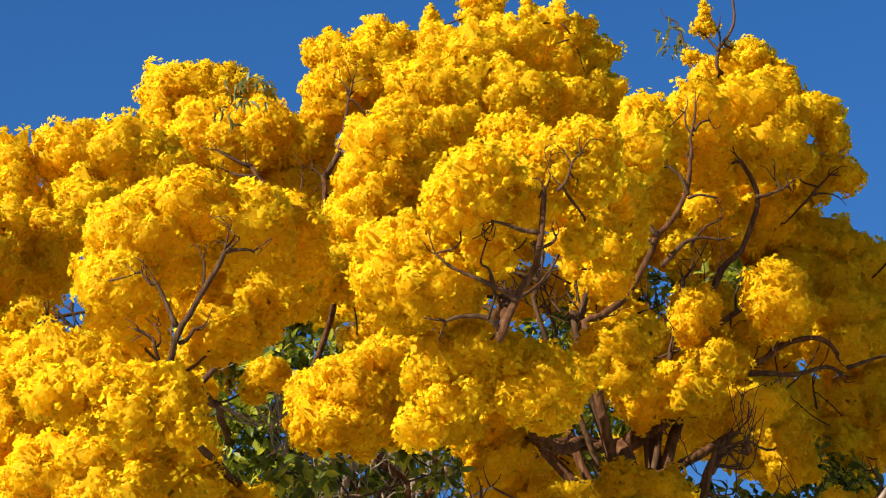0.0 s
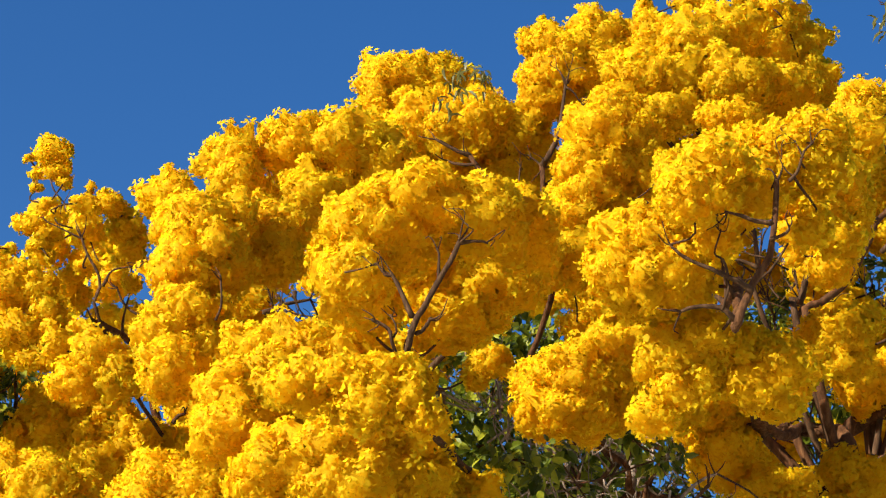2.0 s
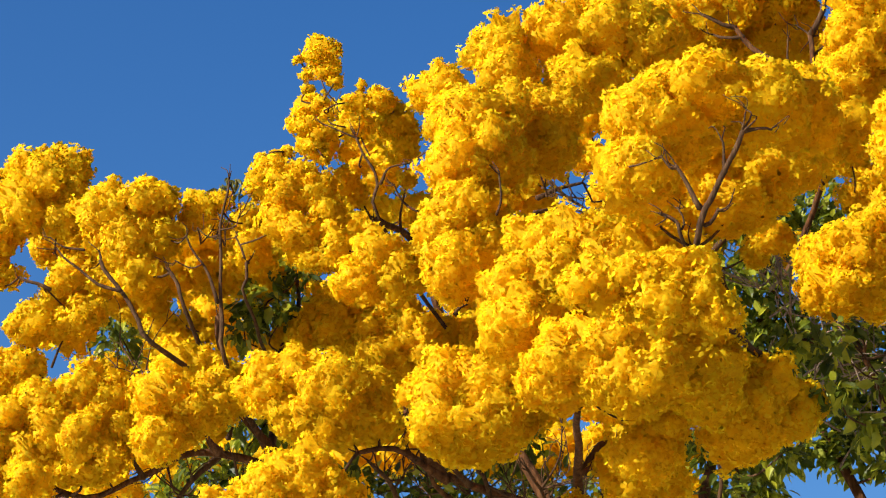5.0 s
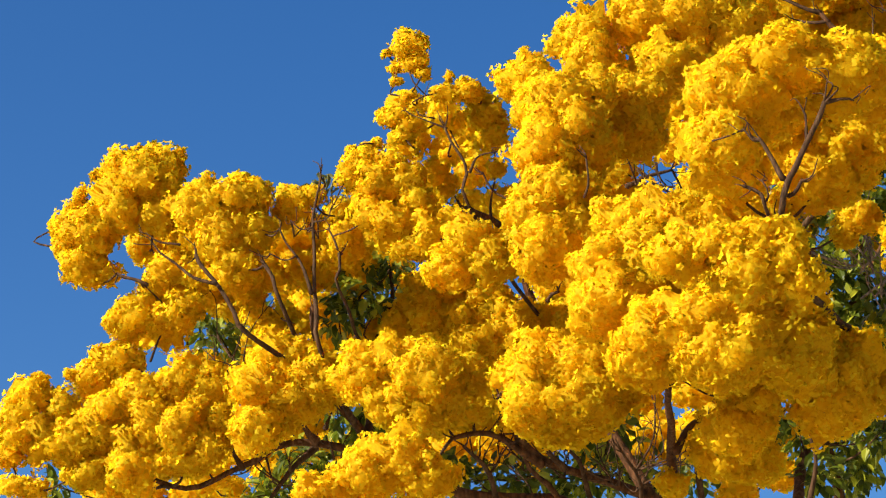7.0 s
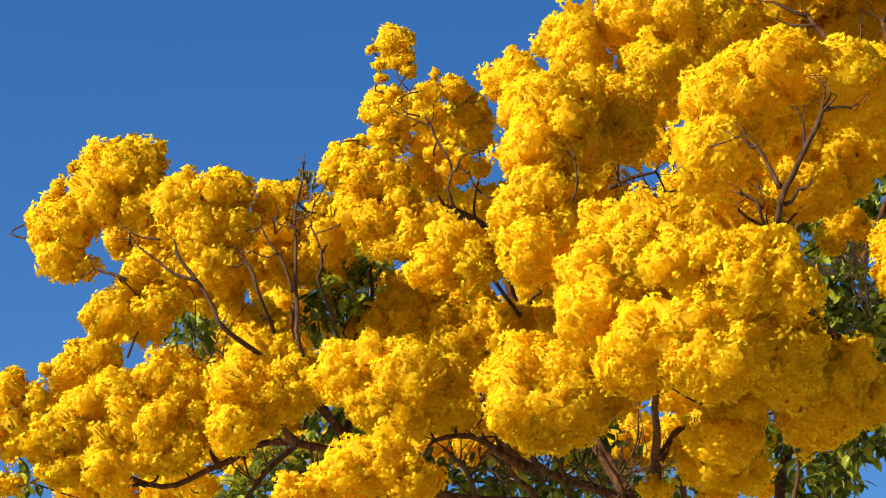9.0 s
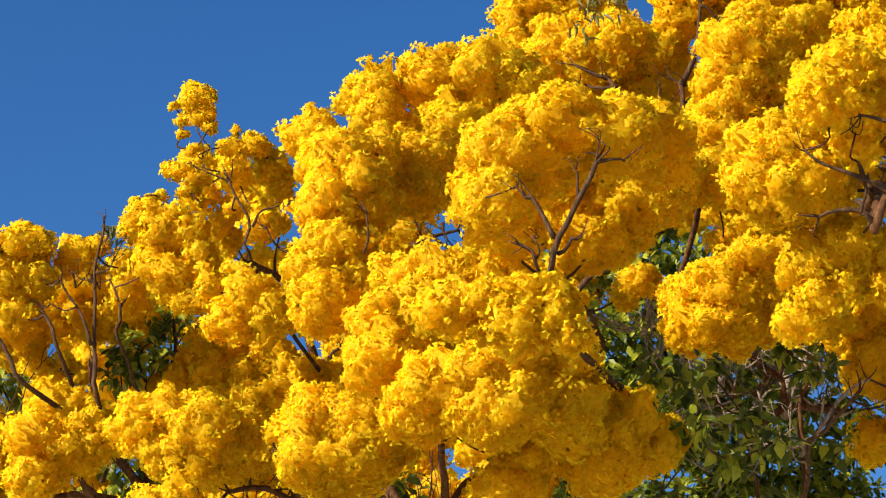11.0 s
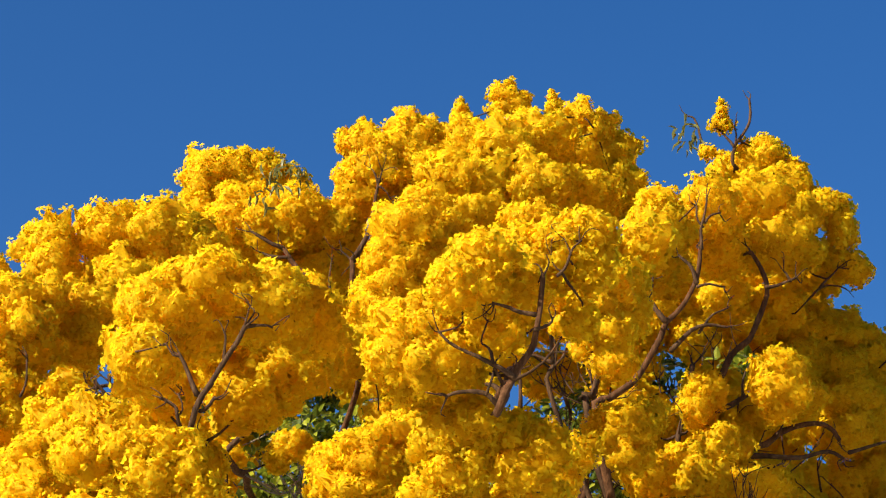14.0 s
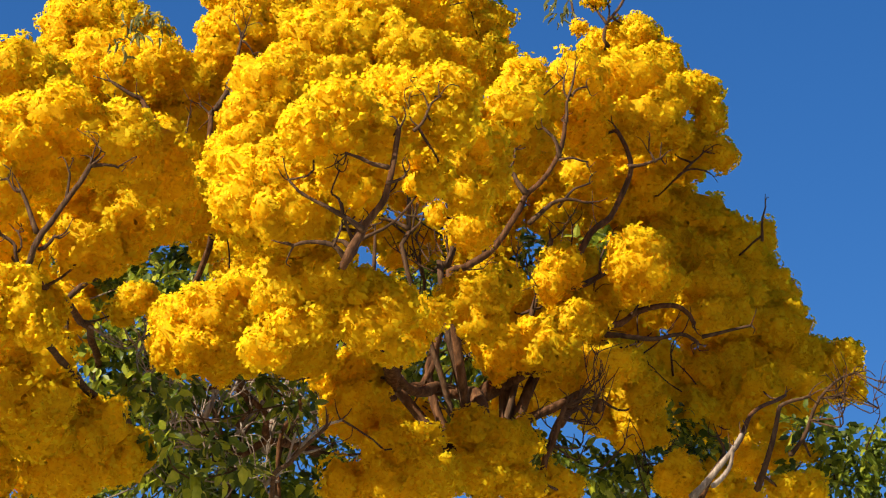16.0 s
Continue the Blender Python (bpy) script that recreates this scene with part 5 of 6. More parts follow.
# tuft on the bare top twig
bough(tree, (
    (3.87, 17.70, 11.07, 0.09, 0.05),
    (3.87, 17.70, 11.14, 0.07, 0.04),
    (3.88, 17.70, 11.22, 0.05, 0.04),
    (3.87, 17.70, 11.29, 0.02, 0.03),
    (3.75, 17.70, 10.81, 0.06, 0.06),
    (4.28, 17.70, 10.84, 0.11, 0.07),
    (4.26, 17.70, 10.93, 0.05, 0.05),
    (4.53, 17.70, 10.62, 0.06, 0.06),
    (4.51, 17.70, 10.70, 0.03, 0.04),
    (4.78, 17.70, 10.44, 0.09, 0.06),
))
# low clusters at the right end
bough(tree, (
    (5.53, 19.30, 8.51, 0.22, 0.15),
    (5.83, 19.30, 8.62, 0.22, 0.14),
    (6.08, 19.30, 8.70, 0.20, 0.15),
    (6.27, 19.30, 8.55, 0.17, 0.15),
    (5.29, 19.30, 8.39, 0.17, 0.14),
    (5.97, 19.30, 8.43, 0.22, 0.16),
    (6.41, 19.30, 8.62, 0.13, 0.13),
))
# inner crown: unseen heads added behind the crest to shade the right half
bough(tree, (
    (1.59, 14.20, 7.90, 0.13, 0.13),
    (1.76, 14.20, 7.91, 0.18, 0.15),
    (1.80, 14.20, 8.11, 0.15, 0.12),
    (2.04, 14.20, 8.10, 0.19, 0.15),
    (2.00, 14.20, 7.91, 0.18, 0.12),
    (2.29, 14.20, 8.26, 0.18, 0.13),
    (2.25, 14.20, 8.07, 0.18, 0.12),
    (2.46, 14.20, 8.07, 0.13, 0.12),
    (1.79, 14.20, 7.63, 0.09, 0.11),
    (1.27, 14.20, 7.60, 0.18, 0.15),
    (1.44, 14.20, 7.60, 0.18, 0.16),
    (1.20, 14.20, 7.38, 0.16, 0.14),
    (1.44, 14.20, 7.38, 0.19, 0.14),
    (1.54, 14.20, 7.24, 0.18, 0.09),
    (1.76, 15.60, 8.51, 0.15, 0.15),
    (1.95, 15.60, 8.51, 0.20, 0.17),
    (1.99, 15.60, 8.74, 0.17, 0.14),
), 0.0013)
# inner crown, deeper: more added heads, hidden from view, that block the sun
bough(tree, (
    (2.26, 15.60, 8.73, 0.21, 0.16),
    (2.21, 15.60, 8.52, 0.19, 0.14),
    (2.53, 15.60, 8.90, 0.20, 0.14),
    (2.48, 15.60, 8.69, 0.20, 0.13),
    (2.90, 15.60, 8.95, 0.18, 0.15),
    (2.82, 16.51, 9.12, 0.16, 0.14),
    (1.97, 15.60, 8.21, 0.10, 0.12),
    (1.41, 15.60, 8.18, 0.20, 0.16),
    (1.60, 15.60, 8.18, 0.20, 0.18),
    (1.33, 15.60, 7.93, 0.17, 0.16),
    (1.59, 15.60, 7.94, 0.21, 0.16),
    (1.70, 15.60, 7.78, 0.20, 0.10),
), 0.0013)
# inner flowers, far side of the crown
bough(tree, (
    (-5.50, 19.10, 6.63, 0.16, 0.13),
    (-5.12, 18.23, 7.21, 0.15, 0.13),
    (-5.11, 18.74, 7.86, 0.16, 0.13),
    (-5.16, 19.08, 6.61, 0.15, 0.13),
    (-4.81, 18.14, 8.50, 0.15, 0.13),
    (-4.82, 19.06, 6.59, 0.15, 0.13),
    (-4.53, 18.43, 7.40, 0.15, 0.13),
    (-4.49, 18.32, 6.55, 0.15, 0.13),
    (-4.30, 18.14, 7.14, 0.15, 0.13),
    (-4.48, 18.99, 7.06, 0.15, 0.13),
    (-4.49, 19.03, 6.57, 0.15, 0.13),
    (-4.35, 19.10, 7.76, 0.16, 0.13),
    (-4.16, 18.27, 6.69, 0.15, 0.13),
    (-4.00, 18.25, 6.51, 0.15, 0.12),
    (-3.96, 18.81, 8.16, 0.15, 0.13),
    (-3.86, 18.32, 6.68, 0.15, 0.13),
    (-3.83, 19.00, 8.39, 0.16, 0.13),
    (-3.67, 18.13, 7.76, 0.15, 0.13),
), 0.0013)
# inner flowers, far side of the crown
bough(tree, (
    (-3.84, 19.06, 7.04, 0.15, 0.13),
    (-3.56, 18.45, 7.68, 0.15, 0.13),
    (-3.55, 18.38, 6.68, 0.15, 0.13),
    (-3.20, 18.19, 8.25, 0.15, 0.13),
    (-3.19, 19.10, 7.02, 0.15, 0.13),
    (-2.89, 18.22, 7.74, 0.15, 0.13),
    (-2.74, 18.30, 7.59, 0.15, 0.13),
    (-2.86, 19.10, 7.00, 0.15, 0.13),
    (-2.62, 18.75, 9.27, 0.16, 0.13),
    (-2.58, 18.27, 7.74, 0.15, 0.13),
    (-2.68, 19.02, 7.64, 0.15, 0.13),
    (-2.64, 18.57, 6.69, 0.15, 0.13),
    (-2.49, 19.04, 9.56, 0.16, 0.13),
    (-2.38, 18.11, 8.84, 0.15, 0.13),
    (-2.51, 19.10, 8.87, 0.16, 0.13),
    (-2.54, 19.09, 6.99, 0.15, 0.13),
    (-2.33, 18.64, 6.69, 0.15, 0.13),
    (-2.19, 18.95, 7.59, 0.15, 0.13),
), 0.0013)
# inner flowers, far side of the crown
bough(tree, (
    (-2.21, 19.08, 6.97, 0.15, 0.13),
    (-2.02, 18.71, 6.69, 0.15, 0.13),
    (-1.86, 19.08, 8.13, 0.15, 0.13),
    (-1.46, 18.35, 8.70, 0.15, 0.13),
    (-1.56, 18.80, 6.70, 0.15, 0.13),
    (-1.29, 18.22, 8.81, 0.15, 0.13),
    (-1.37, 18.81, 7.51, 0.15, 0.13),
    (-1.41, 19.01, 6.91, 0.15, 0.13),
    (-1.25, 18.86, 6.70, 0.15, 0.13),
    (-1.09, 18.97, 6.88, 0.15, 0.13),
    (-0.79, 18.12, 9.24, 0.15, 0.13),
    (-0.83, 19.03, 9.27, 0.16, 0.13),
    (-0.89, 19.09, 8.08, 0.15, 0.13),
    (-0.92, 19.07, 7.39, 0.15, 0.13),
    (-0.94, 18.92, 6.70, 0.15, 0.13),
    (-0.67, 18.22, 8.60, 0.15, 0.13),
    (-0.75, 18.39, 7.03, 0.15, 0.12),
    (-0.78, 18.92, 6.85, 0.15, 0.13),
), 0.0013)
# inner flowers, far side of the crown
bough(tree, (
    (-0.37, 18.93, 8.67, 0.15, 0.13),
    (-0.48, 18.30, 6.21, 0.14, 0.12),
    (-0.18, 19.08, 9.24, 0.16, 0.13),
    (-0.03, 18.44, 8.81, 0.15, 0.13),
    (-0.05, 18.87, 8.63, 0.15, 0.13),
    (-0.15, 18.80, 6.79, 0.15, 0.13),
    (-0.17, 18.29, 6.34, 0.14, 0.12),
    (0.10, 19.00, 8.50, 0.15, 0.13),
    (0.35, 18.22, 9.90, 0.15, 0.13),
    (0.45, 18.12, 9.16, 0.15, 0.13),
    (0.74, 19.07, 8.48, 0.15, 0.13),
    (-4.44, 18.20, 7.92, 0.15, 0.13),
    (-3.32, 18.41, 6.69, 0.15, 0.12),
    (-3.20, 18.37, 7.48, 0.15, 0.13),
    (-3.11, 18.65, 8.23, 0.15, 0.13),
    (-3.15, 19.08, 7.86, 0.15, 0.13),
    (-3.06, 19.07, 9.77, 0.16, 0.13),
    (-2.85, 18.94, 9.01, 0.16, 0.13),
), 0.0013)
# inner flowers, far side of the crown
bough(tree, (
    (-2.60, 18.33, 8.45, 0.15, 0.13),
    (-2.32, 19.05, 7.18, 0.15, 0.13),
    (-2.12, 18.29, 8.60, 0.15, 0.13),
    (-1.85, 19.08, 7.85, 0.15, 0.13),
    (-1.19, 18.46, 8.66, 0.15, 0.13),
    (-1.20, 19.10, 7.19, 0.15, 0.13),
    (-0.56, 18.67, 6.91, 0.15, 0.13),
    (-0.07, 18.37, 9.81, 0.15, 0.13),
    (0.07, 18.47, 7.99, 0.15, 0.13),
    (0.91, 18.56, 9.88, 0.15, 0.13),
    (1.17, 18.18, 8.87, 0.15, 0.13),
    (1.42, 19.08, 9.56, 0.16, 0.13),
    (1.66, 18.10, 9.51, 0.15, 0.13),
    (1.86, 18.32, 10.12, 0.15, 0.13),
    (2.07, 18.79, 9.97, 0.16, 0.13),
    (2.04, 19.04, 8.84, 0.16, 0.13),
    (2.29, 19.01, 10.79, 0.16, 0.14),
), 0.0013)
# inner flowers, far side of the crown
bough(tree, (
    (2.17, 18.27, 10.10, 0.15, 0.13),
    (2.37, 19.07, 8.85, 0.16, 0.13),
    (-2.98, 18.66, 9.32, 0.15, 0.13),
    (-2.60, 18.11, 9.27, 0.15, 0.13),
    (-2.43, 19.10, 7.45, 0.15, 0.13),
    (-0.58, 18.74, 9.93, 0.15, 0.13),
    (2.21, 18.88, 9.69, 0.16, 0.13),
    (2.31, 18.40, 9.14, 0.15, 0.13),
    (2.37, 19.09, 8.54, 0.15, 0.13),
    (2.55, 18.93, 9.72, 0.16, 0.13),
    (2.55, 19.07, 9.24, 0.16, 0.13),
    (2.44, 18.45, 8.16, 0.15, 0.13),
    (2.71, 18.67, 10.50, 0.16, 0.13),
    (2.62, 18.34, 9.13, 0.15, 0.13),
    (2.64, 18.83, 7.95, 0.15, 0.13),
    (2.54, 18.26, 7.45, 0.15, 0.12),
    (2.88, 19.04, 9.23, 0.16, 0.13),
    (2.82, 19.03, 7.85, 0.15, 0.13),
), 0.0013)
# inner flowers, far side of the crown
bough(tree, (
    (2.99, 18.21, 7.28, 0.15, 0.12),
    (3.23, 18.24, 9.10, 0.15, 0.13),
    (3.25, 18.71, 7.92, 0.15, 0.13),
    (3.47, 19.08, 7.88, 0.15, 0.13),
    (3.56, 18.64, 7.91, 0.15, 0.13),
    (-1.38, 19.07, 9.99, 0.16, 0.14),
    (-1.21, 19.09, 8.04, 0.16, 0.13),
    (-0.49, 19.03, 9.29, 0.16, 0.14),
    (-0.42, 18.26, 8.64, 0.15, 0.13),
    (-0.06, 18.16, 8.11, 0.15, 0.13),
    (0.17, 18.68, 9.37, 0.16, 0.13),
    (1.49, 18.10, 8.68, 0.15, 0.13),
    (2.01, 18.51, 8.35, 0.15, 0.13),
    (3.27, 18.15, 9.33, 0.15, 0.13),
    (3.28, 18.23, 8.83, 0.15, 0.13),
    (3.60, 18.11, 10.05, 0.16, 0.13),
    (3.61, 18.26, 8.69, 0.15, 0.13),
    (3.70, 18.83, 8.56, 0.16, 0.13),
), 0.0013)
# inner flowers, far side of the crown
bough(tree, (
    (3.83, 18.53, 10.07, 0.16, 0.14),
    (3.87, 18.78, 9.45, 0.16, 0.14),
    (4.08, 19.05, 9.39, 0.16, 0.14),
    (4.16, 18.47, 10.06, 0.16, 0.14),
    (4.20, 18.72, 9.44, 0.16, 0.14),
    (4.39, 18.92, 8.81, 0.16, 0.14),
    (4.49, 18.40, 10.05, 0.16, 0.14),
    (4.56, 18.97, 8.66, 0.16, 0.14),
    (4.80, 19.07, 10.18, 0.17, 0.14),
    (4.57, 18.24, 8.22, 0.15, 0.13),
    (4.82, 18.34, 10.05, 0.16, 0.14),
    (5.44, 19.06, 8.74, 0.16, 0.14),
    (5.37, 18.19, 8.07, 0.15, 0.13),
    (-0.27, 18.61, 6.96, 0.15, 0.13),
    (0.74, 18.22, 9.46, 0.15, 0.13),
    (0.96, 18.39, 8.86, 0.15, 0.13),
    (2.07, 18.34, 9.13, 0.15, 0.13),
    (3.13, 18.79, 9.07, 0.16, 0.13),
), 0.0013)
# inner flowers, far side of the crown
bough(tree, (
    (3.40, 18.20, 8.35, 0.15, 0.13),
    (3.67, 18.71, 7.53, 0.15, 0.13),
    (4.00, 19.07, 9.83, 0.16, 0.14),
    (3.90, 18.23, 7.90, 0.15, 0.13),
    (4.08, 18.29, 7.77, 0.15, 0.13),
    (4.47, 18.79, 9.58, 0.16, 0.14),
    (4.61, 18.57, 8.78, 0.16, 0.13),
    (4.57, 18.33, 8.00, 0.15, 0.13),
    (4.88, 18.94, 7.89, 0.16, 0.13),
    (4.87, 18.18, 7.80, 0.15, 0.13),
    (5.20, 18.89, 7.90, 0.16, 0.13),
    (5.04, 18.22, 7.33, 0.15, 0.13),
    (5.23, 18.30, 7.21, 0.15, 0.13),
    (5.74, 19.03, 7.82, 0.16, 0.14),
), 0.0013)
bloom(tree)
shoots(tree)
tips(tree)
twigs(tree, (3.27, 17.80, 8.68), 0.22, 0.26, 6)
twigs(tree, (3.95, 18.00, 8.88), 0.22, 0.31, 9)
twigs(tree, (2.62, 17.40, 8.27), 0.21, 0.34, 8)
twigs(tree, (2.93, 17.30, 7.82), 0.34, 0.21, 9)
twigs(tree, (3.56, 18.00, 8.94), 0.18, 0.27, 7)
twigs(tree, (4.17, 18.00, 8.47), 0.27, 0.18, 6)
twigs(tree, (3.13, 17.10, 7.46), 0.33, 0.17, 7)
twigs(tree, (2.03, 17.10, 7.70), 0.21, 0.12, 4)
twigs(tree, (4.58, 18.00, 8.23), 0.27, 0.13, 4)
twigs(tree, (6.06, 17.50, 7.74), 0.13, 0.22, 12)
twigs(tree, (3.64, 17.90, 8.76), 0.35, 0.27, 4)
twigs(tree, (3.24, 17.50, 8.19), 0.43, 0.26, 4)
twigs(tree, (2.83, 17.50, 7.79), 0.34, 0.25, 6)
twigs(tree, (3.91, 17.60, 8.30), 0.26, 0.17, 4)
twigs(tree, (1.23, 16.90, 7.16), 0.48, 0.32, 36, PALE_BARK)
twigs(tree, (0.91, 16.80, 6.68), 0.40, 0.28, 24, PALE_BARK)
twigs(tree, (0.73, 17.00, 7.40), 0.33, 0.24, 18, PALE_BARK)
twigs(tree, (2.06, 17.50, 7.89), 0.25, 0.17, 3)
twigs(tree, (3.67, 16.80, 7.10), 0.33, 0.20, 12)
twigs(tree, (2.67, 18.10, 9.03), 0.27, 0.27, 4)
twigs(tree, (3.02, 18.00, 8.98), 0.27, 0.27, 4)
twigs(tree, (-4.17, 16.50, 7.05), 0.24, 0.20, 8)
twigs(tree, (-3.08, 17.20, 7.38), 0.25, 0.25, 8)
twigs(tree, (-3.67, 16.70, 6.14), 0.32, 0.16, 10)
twigs(tree, (-1.70, 16.60, 5.98), 0.46, 0.15, 26)
twigs(tree, (-2.13, 16.40, 6.11), 0.31, 0.15, 12)
twigs(tree, (-1.15, 16.40, 5.99), 0.30, 0.19, 14)
twigs(tree, (-0.73, 16.20, 5.80), 0.23, 0.15, 8)
twigs(tree, (0.36, 18.60, 8.00), 0.26, 0.53, 12)
twigs(tree, (-1.00, 17.50, 8.42), 0.21, 0.17, 8)
twigs(tree, (0.23, 18.40, 8.19), 0.22, 0.31, 10, PALE_BARK)
twigs(tree, (0.81, 17.00, 7.14), 0.48, 0.40, 30, PALE_BARK)
twigs(tree, (1.47, 16.90, 7.11), 0.40, 0.32, 30, PALE_BARK)
twigs(tree, (0.59, 17.20, 7.71), 0.24, 0.24, 14, PALE_BARK)
twigs(tree, (1.19, 17.10, 6.67), 0.56, 0.32, 26, PALE_BARK)
twigs(tree, (-1.79, 17.10, 7.28), 0.12, 0.16, 5)
twigs(tree, (4.21, 17.40, 7.04), 0.34, 0.17, 8)
twigs(tree, (2.16, 17.20, 7.09), 0.25, 0.25, 8)
twigs(tree, (2.76, 17.20, 8.44), 0.25, 0.25, 4)
twigs(tree, (3.47, 17.40, 8.78), 0.30, 0.26, 4)
twigs(tree, (3.09, 17.10, 8.21), 0.34, 0.25, 3)
twigs(tree, (3.93, 17.50, 8.68), 0.26, 0.22, 3)
twigs(tree, (2.41, 17.20, 8.63), 0.21, 0.21, 10)
twigs(tree, (2.43, 16.90, 7.54), 0.25, 0.25, 6)
twigs(tree, (3.56, 16.70, 7.32), 0.32, 0.20, 14)
twigs(tree, (4.27, 17.60, 7.97), 0.26, 0.17, 4)
twigs(tree, (5.72, 17.40, 7.67), 0.17, 0.17, 10)
twigs(tree, (-3.29, 16.30, 7.48), 0.24, 0.24, 7)
twigs(tree, (-3.78, 16.40, 6.84), 0.16, 0.16, 6)
twigs(tree, (1.57, 17.60, 9.35), 0.17, 0.17, 10)
twigs(tree, (2.57, 17.00, 8.62), 0.25, 0.21, 12)
nearest_flowers(tree)
leaf_spray(tree, (0.25, 17.10, 10.12), 22)
leaf_spray(tree, (0.40, 17.10, 10.17), 16)
leaf_spray(tree, (-3.36, 16.80, 8.33), 18)
leaf_spray(tree, (-3.21, 16.90, 8.16), 14)
leaf_spray(tree, (-3.21, 16.90, 8.40), 12)
leaf_spray(tree, (3.42, 16.80, 10.53), 14)
leaf_spray(tree, (3.48, 16.80, 10.41), 12)
leaf_spray(tree, (0.15, 17.10, 9.98), 14)
leaf_spray(tree, (-4.50, 16.50, 7.41), 10)

# ---- a leafy tree close behind ----
CLUSTERS.clear()
LIMB_POINTS.clear()
leafy_tree = new("leafy_tree")
leafy_tree.empty_display_size = 0.5
tagged(leafy_tree, "dark green broad-leaved tree with pale twisted limbs, behind the flowers", "tree")
limb(leafy_tree, 0.30, 0.13, ((0.6, 19.8, -0.25), (0.7, 19.7, 1.6), (0.9, 19.4, 3.2), (1.0, 19.2, 4.6)), "trunk")
limb(leafy_tree, 0.13, 0.03, ((1.0, 19.2, 4.4), (1.4, 19.1, 5.4), (1.2, 19.0, 6.3), (0.8, 19.0, 7.2)))
limb(leafy_tree, 0.12, 0.03, ((1.0, 19.2, 4.2), (0.2, 19.0, 5.2), (0.3, 18.9, 6.2), (0.0, 19.0, 7.3)))
limb(leafy_tree, 0.11, 0.03, ((0.9, 19.3, 4.0), (2.4, 18.8, 5.2), (3.6, 18.4, 6.0), (5.0, 18.2, 6.6)))
limb(leafy_tree, 0.10, 0.03, ((0.8, 19.4, 3.4), (-1.0, 18.6, 4.6), (-2.4, 18.1, 5.6), (-3.6, 18.0, 6.6)))
# back centre
foliage(leafy_tree, (
    (0.61, 18.20, 8.35, 0.26, 0.22),
    (0.96, 18.20, 8.49, 0.24, 0.17),
    (0.30, 18.00, 7.79, 0.25, 0.25),
    (0.63, 18.00, 7.61, 0.30, 0.25),
    (0.92, 18.00, 7.35, 0.30, 0.25),
    (0.77, 17.80, 7.03, 0.29, 0.25),
    (1.21, 18.10, 7.20, 0.25, 0.21),
    (0.63, 18.90, 7.47, 0.27, 0.22),
    (1.11, 19.00, 7.18, 0.35, 0.27),
    (1.54, 19.20, 7.60, 0.27, 0.27),
    (1.60, 19.20, 7.05, 0.36, 0.27),
    (1.14, 19.00, 6.82, 0.35, 0.22),
    (1.95, 19.20, 6.96, 0.31, 0.27),
    (2.12, 19.20, 6.78, 0.27, 0.18),
    (1.37, 19.20, 7.98, 0.23, 0.18),
))
# back right
foliage(leafy_tree, (
    (0.03, 19.20, 8.90, 0.33, 0.21),
    (0.48, 19.20, 9.00, 0.28, 0.21),
    (0.83, 19.20, 9.18, 0.19, 0.19),
    (1.67, 19.20, 7.98, 0.28, 0.23),
    (2.94, 19.20, 8.50, 0.23, 0.28),
    (2.97, 19.20, 7.91, 0.23, 0.18),
    (2.41, 19.20, 7.29, 0.27, 0.18),
))
# back far right
foliage(leafy_tree, (
    (4.68, 18.20, 7.65, 0.27, 0.18),
    (4.50, 18.20, 7.36, 0.31, 0.20),
    (4.10, 18.20, 7.28, 0.26, 0.18),
    (4.90, 18.20, 7.49, 0.22, 0.18),
    (6.02, 18.00, 7.53, 0.25, 0.20),
    (6.25, 18.00, 7.37, 0.22, 0.20),
    (5.71, 18.00, 7.69, 0.16, 0.16),
    (6.30, 18.00, 7.65, 0.13, 0.13),
    (5.93, 18.00, 7.25, 0.27, 0.13),
))
# back left
foliage(leafy_tree, (
    (-3.10, 17.10, 7.52, 0.21, 0.18),
    (-2.89, 17.10, 7.73, 0.12, 0.12),
    (-3.27, 17.10, 7.36, 0.12, 0.16),
    (-3.22, 17.80, 6.79, 0.25, 0.17),
    (-3.64, 17.80, 6.46, 0.21, 0.17),
    (-2.62, 18.20, 7.67, 0.17, 0.17),
    (-4.39, 18.00, 7.62, 0.20, 0.20),
    (-2.24, 18.00, 6.32, 0.25, 0.15),
    (-1.39, 18.00, 6.66, 0.21, 0.17),
    (-1.61, 18.00, 6.29, 0.25, 0.17),
    (0.37, 19.00, 6.75, 0.26, 0.35),
    (-5.36, 17.20, 6.22, 0.08, 0.11),
))
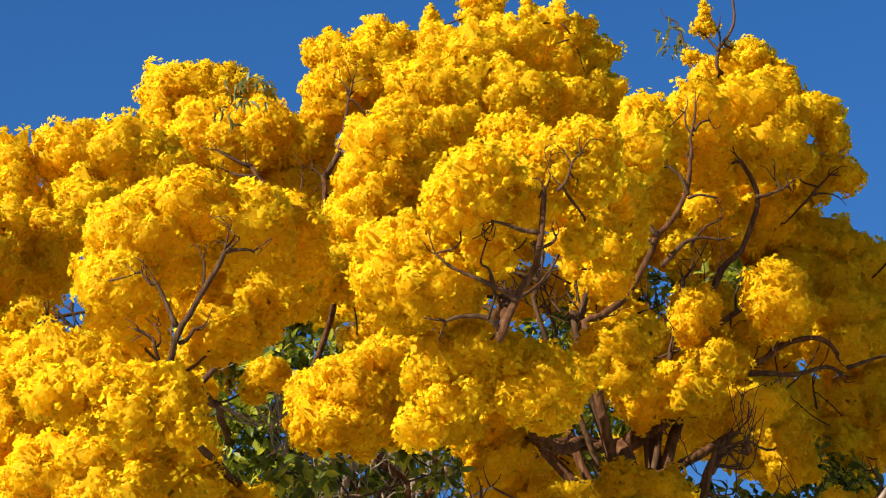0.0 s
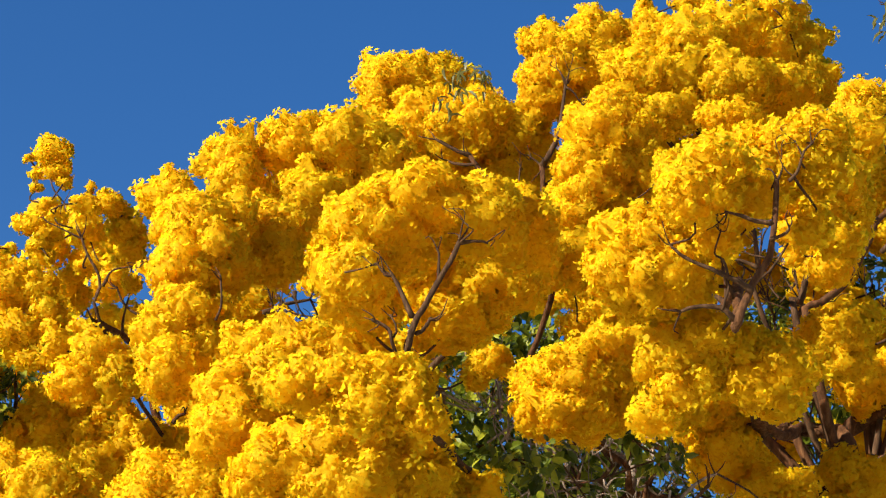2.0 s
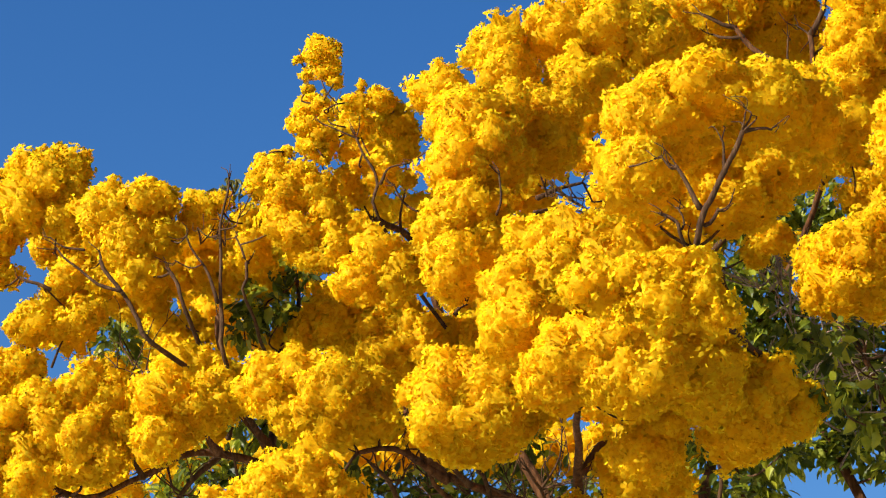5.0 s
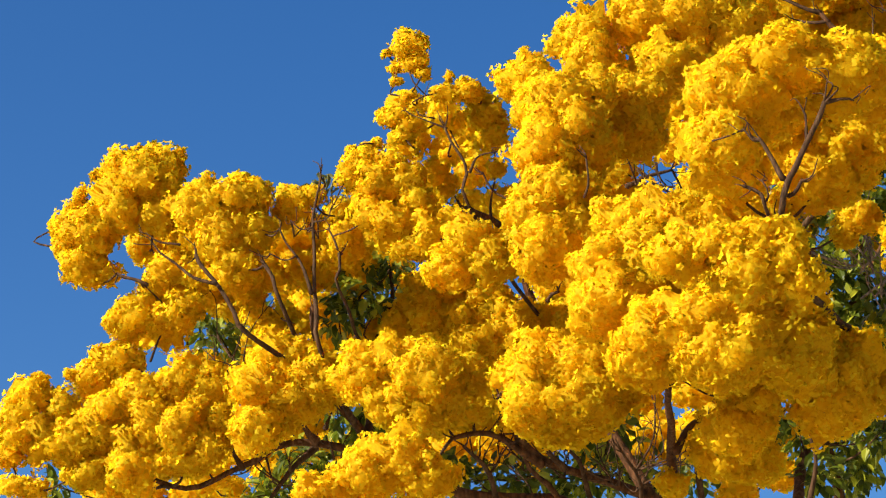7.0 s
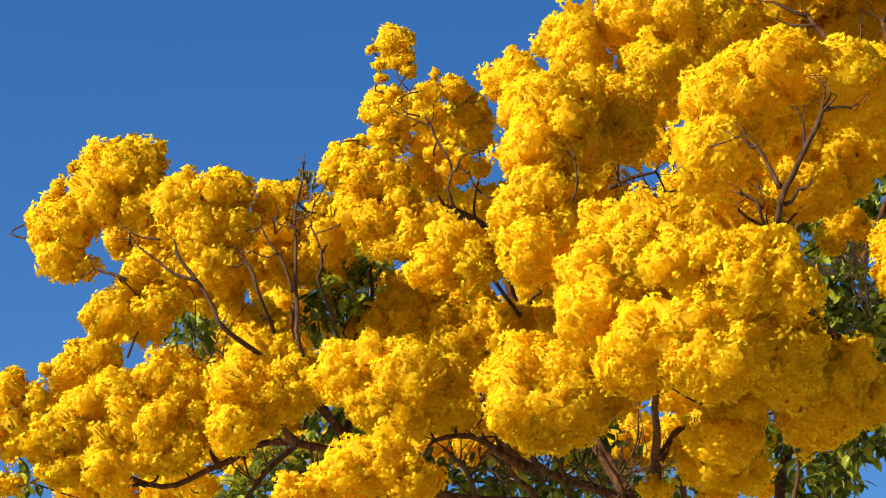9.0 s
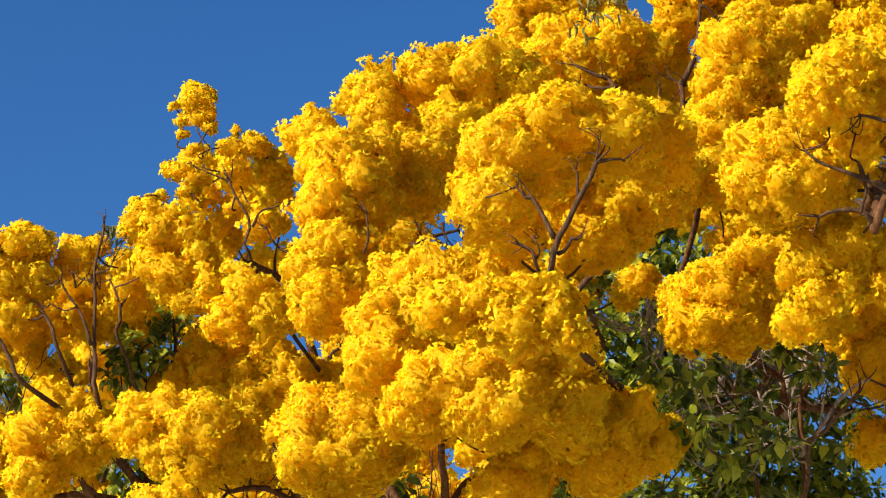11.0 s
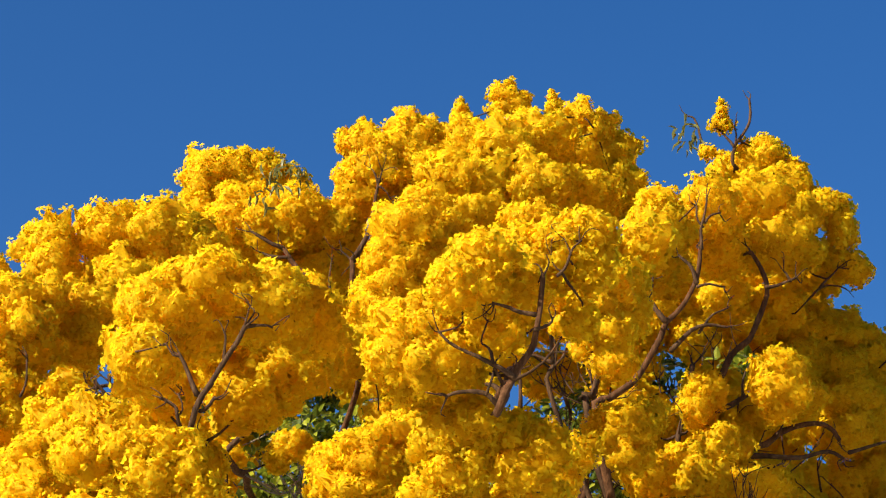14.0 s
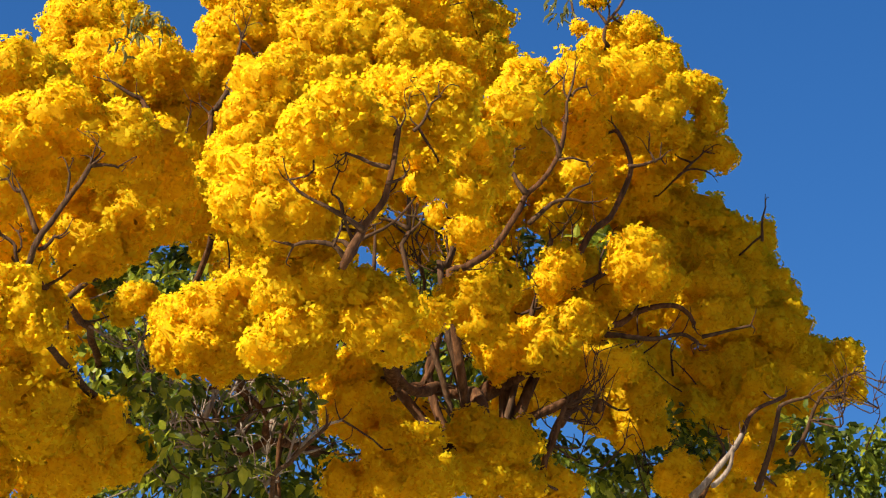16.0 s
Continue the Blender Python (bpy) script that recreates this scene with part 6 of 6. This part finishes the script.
# front leaves
foliage(leafy_tree, (
    (0.57, 15.40, 6.62, 0.13, 0.11),
    (0.75, 15.10, 6.45, 0.11, 0.11),
    (0.72, 15.00, 6.17, 0.12, 0.11),
    (1.22, 15.30, 6.12, 0.12, 0.10),
    (1.59, 16.00, 6.83, 0.13, 0.11),
    (1.06, 15.30, 6.31, 0.10, 0.10),
    (1.38, 16.00, 6.99, 0.10, 0.10),
    (0.94, 15.20, 5.99, 0.12, 0.09),
    (1.99, 16.60, 7.56, 0.10, 0.08),
    (0.85, 15.40, 6.65, 0.10, 0.10),
))
foliage(leafy_tree, (
    (-4.36, 19.12, 7.94, 0.18, 0.16),
    (-3.91, 17.84, 6.25, 0.17, 0.14),
    (-3.66, 18.98, 7.18, 0.18, 0.15),
    (-2.99, 17.82, 7.62, 0.17, 0.14),
    (-3.20, 19.14, 6.53, 0.18, 0.15),
    (-2.56, 17.92, 6.36, 0.17, 0.14),
    (-1.98, 18.19, 6.40, 0.17, 0.14),
    (-1.39, 18.54, 6.46, 0.17, 0.15),
    (-1.07, 18.28, 6.38, 0.17, 0.14),
    (-0.79, 18.88, 6.52, 0.18, 0.15),
    (-0.01, 18.02, 6.57, 0.17, 0.14),
    (0.27, 18.75, 8.57, 0.18, 0.15),
    (0.21, 18.65, 7.70, 0.18, 0.15),
    (0.11, 17.82, 6.21, 0.17, 0.14),
    (0.57, 19.10, 8.33, 0.18, 0.15),
    (0.45, 19.20, 6.54, 0.18, 0.15),
    (0.59, 18.34, 6.63, 0.17, 0.15),
    (-4.49, 18.54, 7.54, 0.18, 0.15),
))
# clumps near x 3 to 3.5, z 8 to 9 stand in for shade between the forks
foliage(leafy_tree, (
    (-3.37, 17.84, 6.40, 0.17, 0.14),
    (0.36, 18.00, 7.36, 0.17, 0.14),
    (0.91, 19.19, 8.55, 0.18, 0.16),
    (0.85, 18.88, 6.80, 0.18, 0.15),
    (1.44, 18.70, 6.60, 0.17, 0.15),
    (1.95, 18.57, 7.85, 0.18, 0.15),
    (2.14, 19.01, 7.48, 0.18, 0.15),
    (1.97, 17.85, 6.84, 0.17, 0.14),
    (1.74, 17.89, 7.16, 0.17, 0.14),
    (2.04, 17.85, 7.47, 0.17, 0.14),
    (2.96, 18.61, 8.72, 0.18, 0.15),
    (3.01, 18.13, 8.05, 0.17, 0.15),
    (3.16, 19.07, 8.04, 0.18, 0.15),
    (3.49, 18.74, 9.30, 0.18, 0.16),
    (3.43, 18.52, 8.87, 0.18, 0.15),
    (2.63, 18.31, 8.66, 0.18, 0.15),
    (2.60, 17.89, 7.83, 0.17, 0.15),
    (0.20, 19.20, 7.02, 0.18, 0.15),
))
# clumps at x 3.28 and 3.98 are added as shade behind the right forks
foliage(leafy_tree, (
    (0.66, 17.82, 6.81, 0.17, 0.14),
    (1.61, 18.87, 7.21, 0.18, 0.15),
    (2.94, 18.65, 9.00, 0.18, 0.16),
    (3.28, 18.42, 8.07, 0.18, 0.15),
    (3.74, 18.15, 7.36, 0.17, 0.15),
    (3.98, 17.94, 9.00, 0.18, 0.15),
    (4.43, 19.18, 7.40, 0.18, 0.16),
    (4.49, 17.89, 7.02, 0.17, 0.15),
    (5.84, 18.74, 7.57, 0.18, 0.16),
))
shoots(leafy_tree)
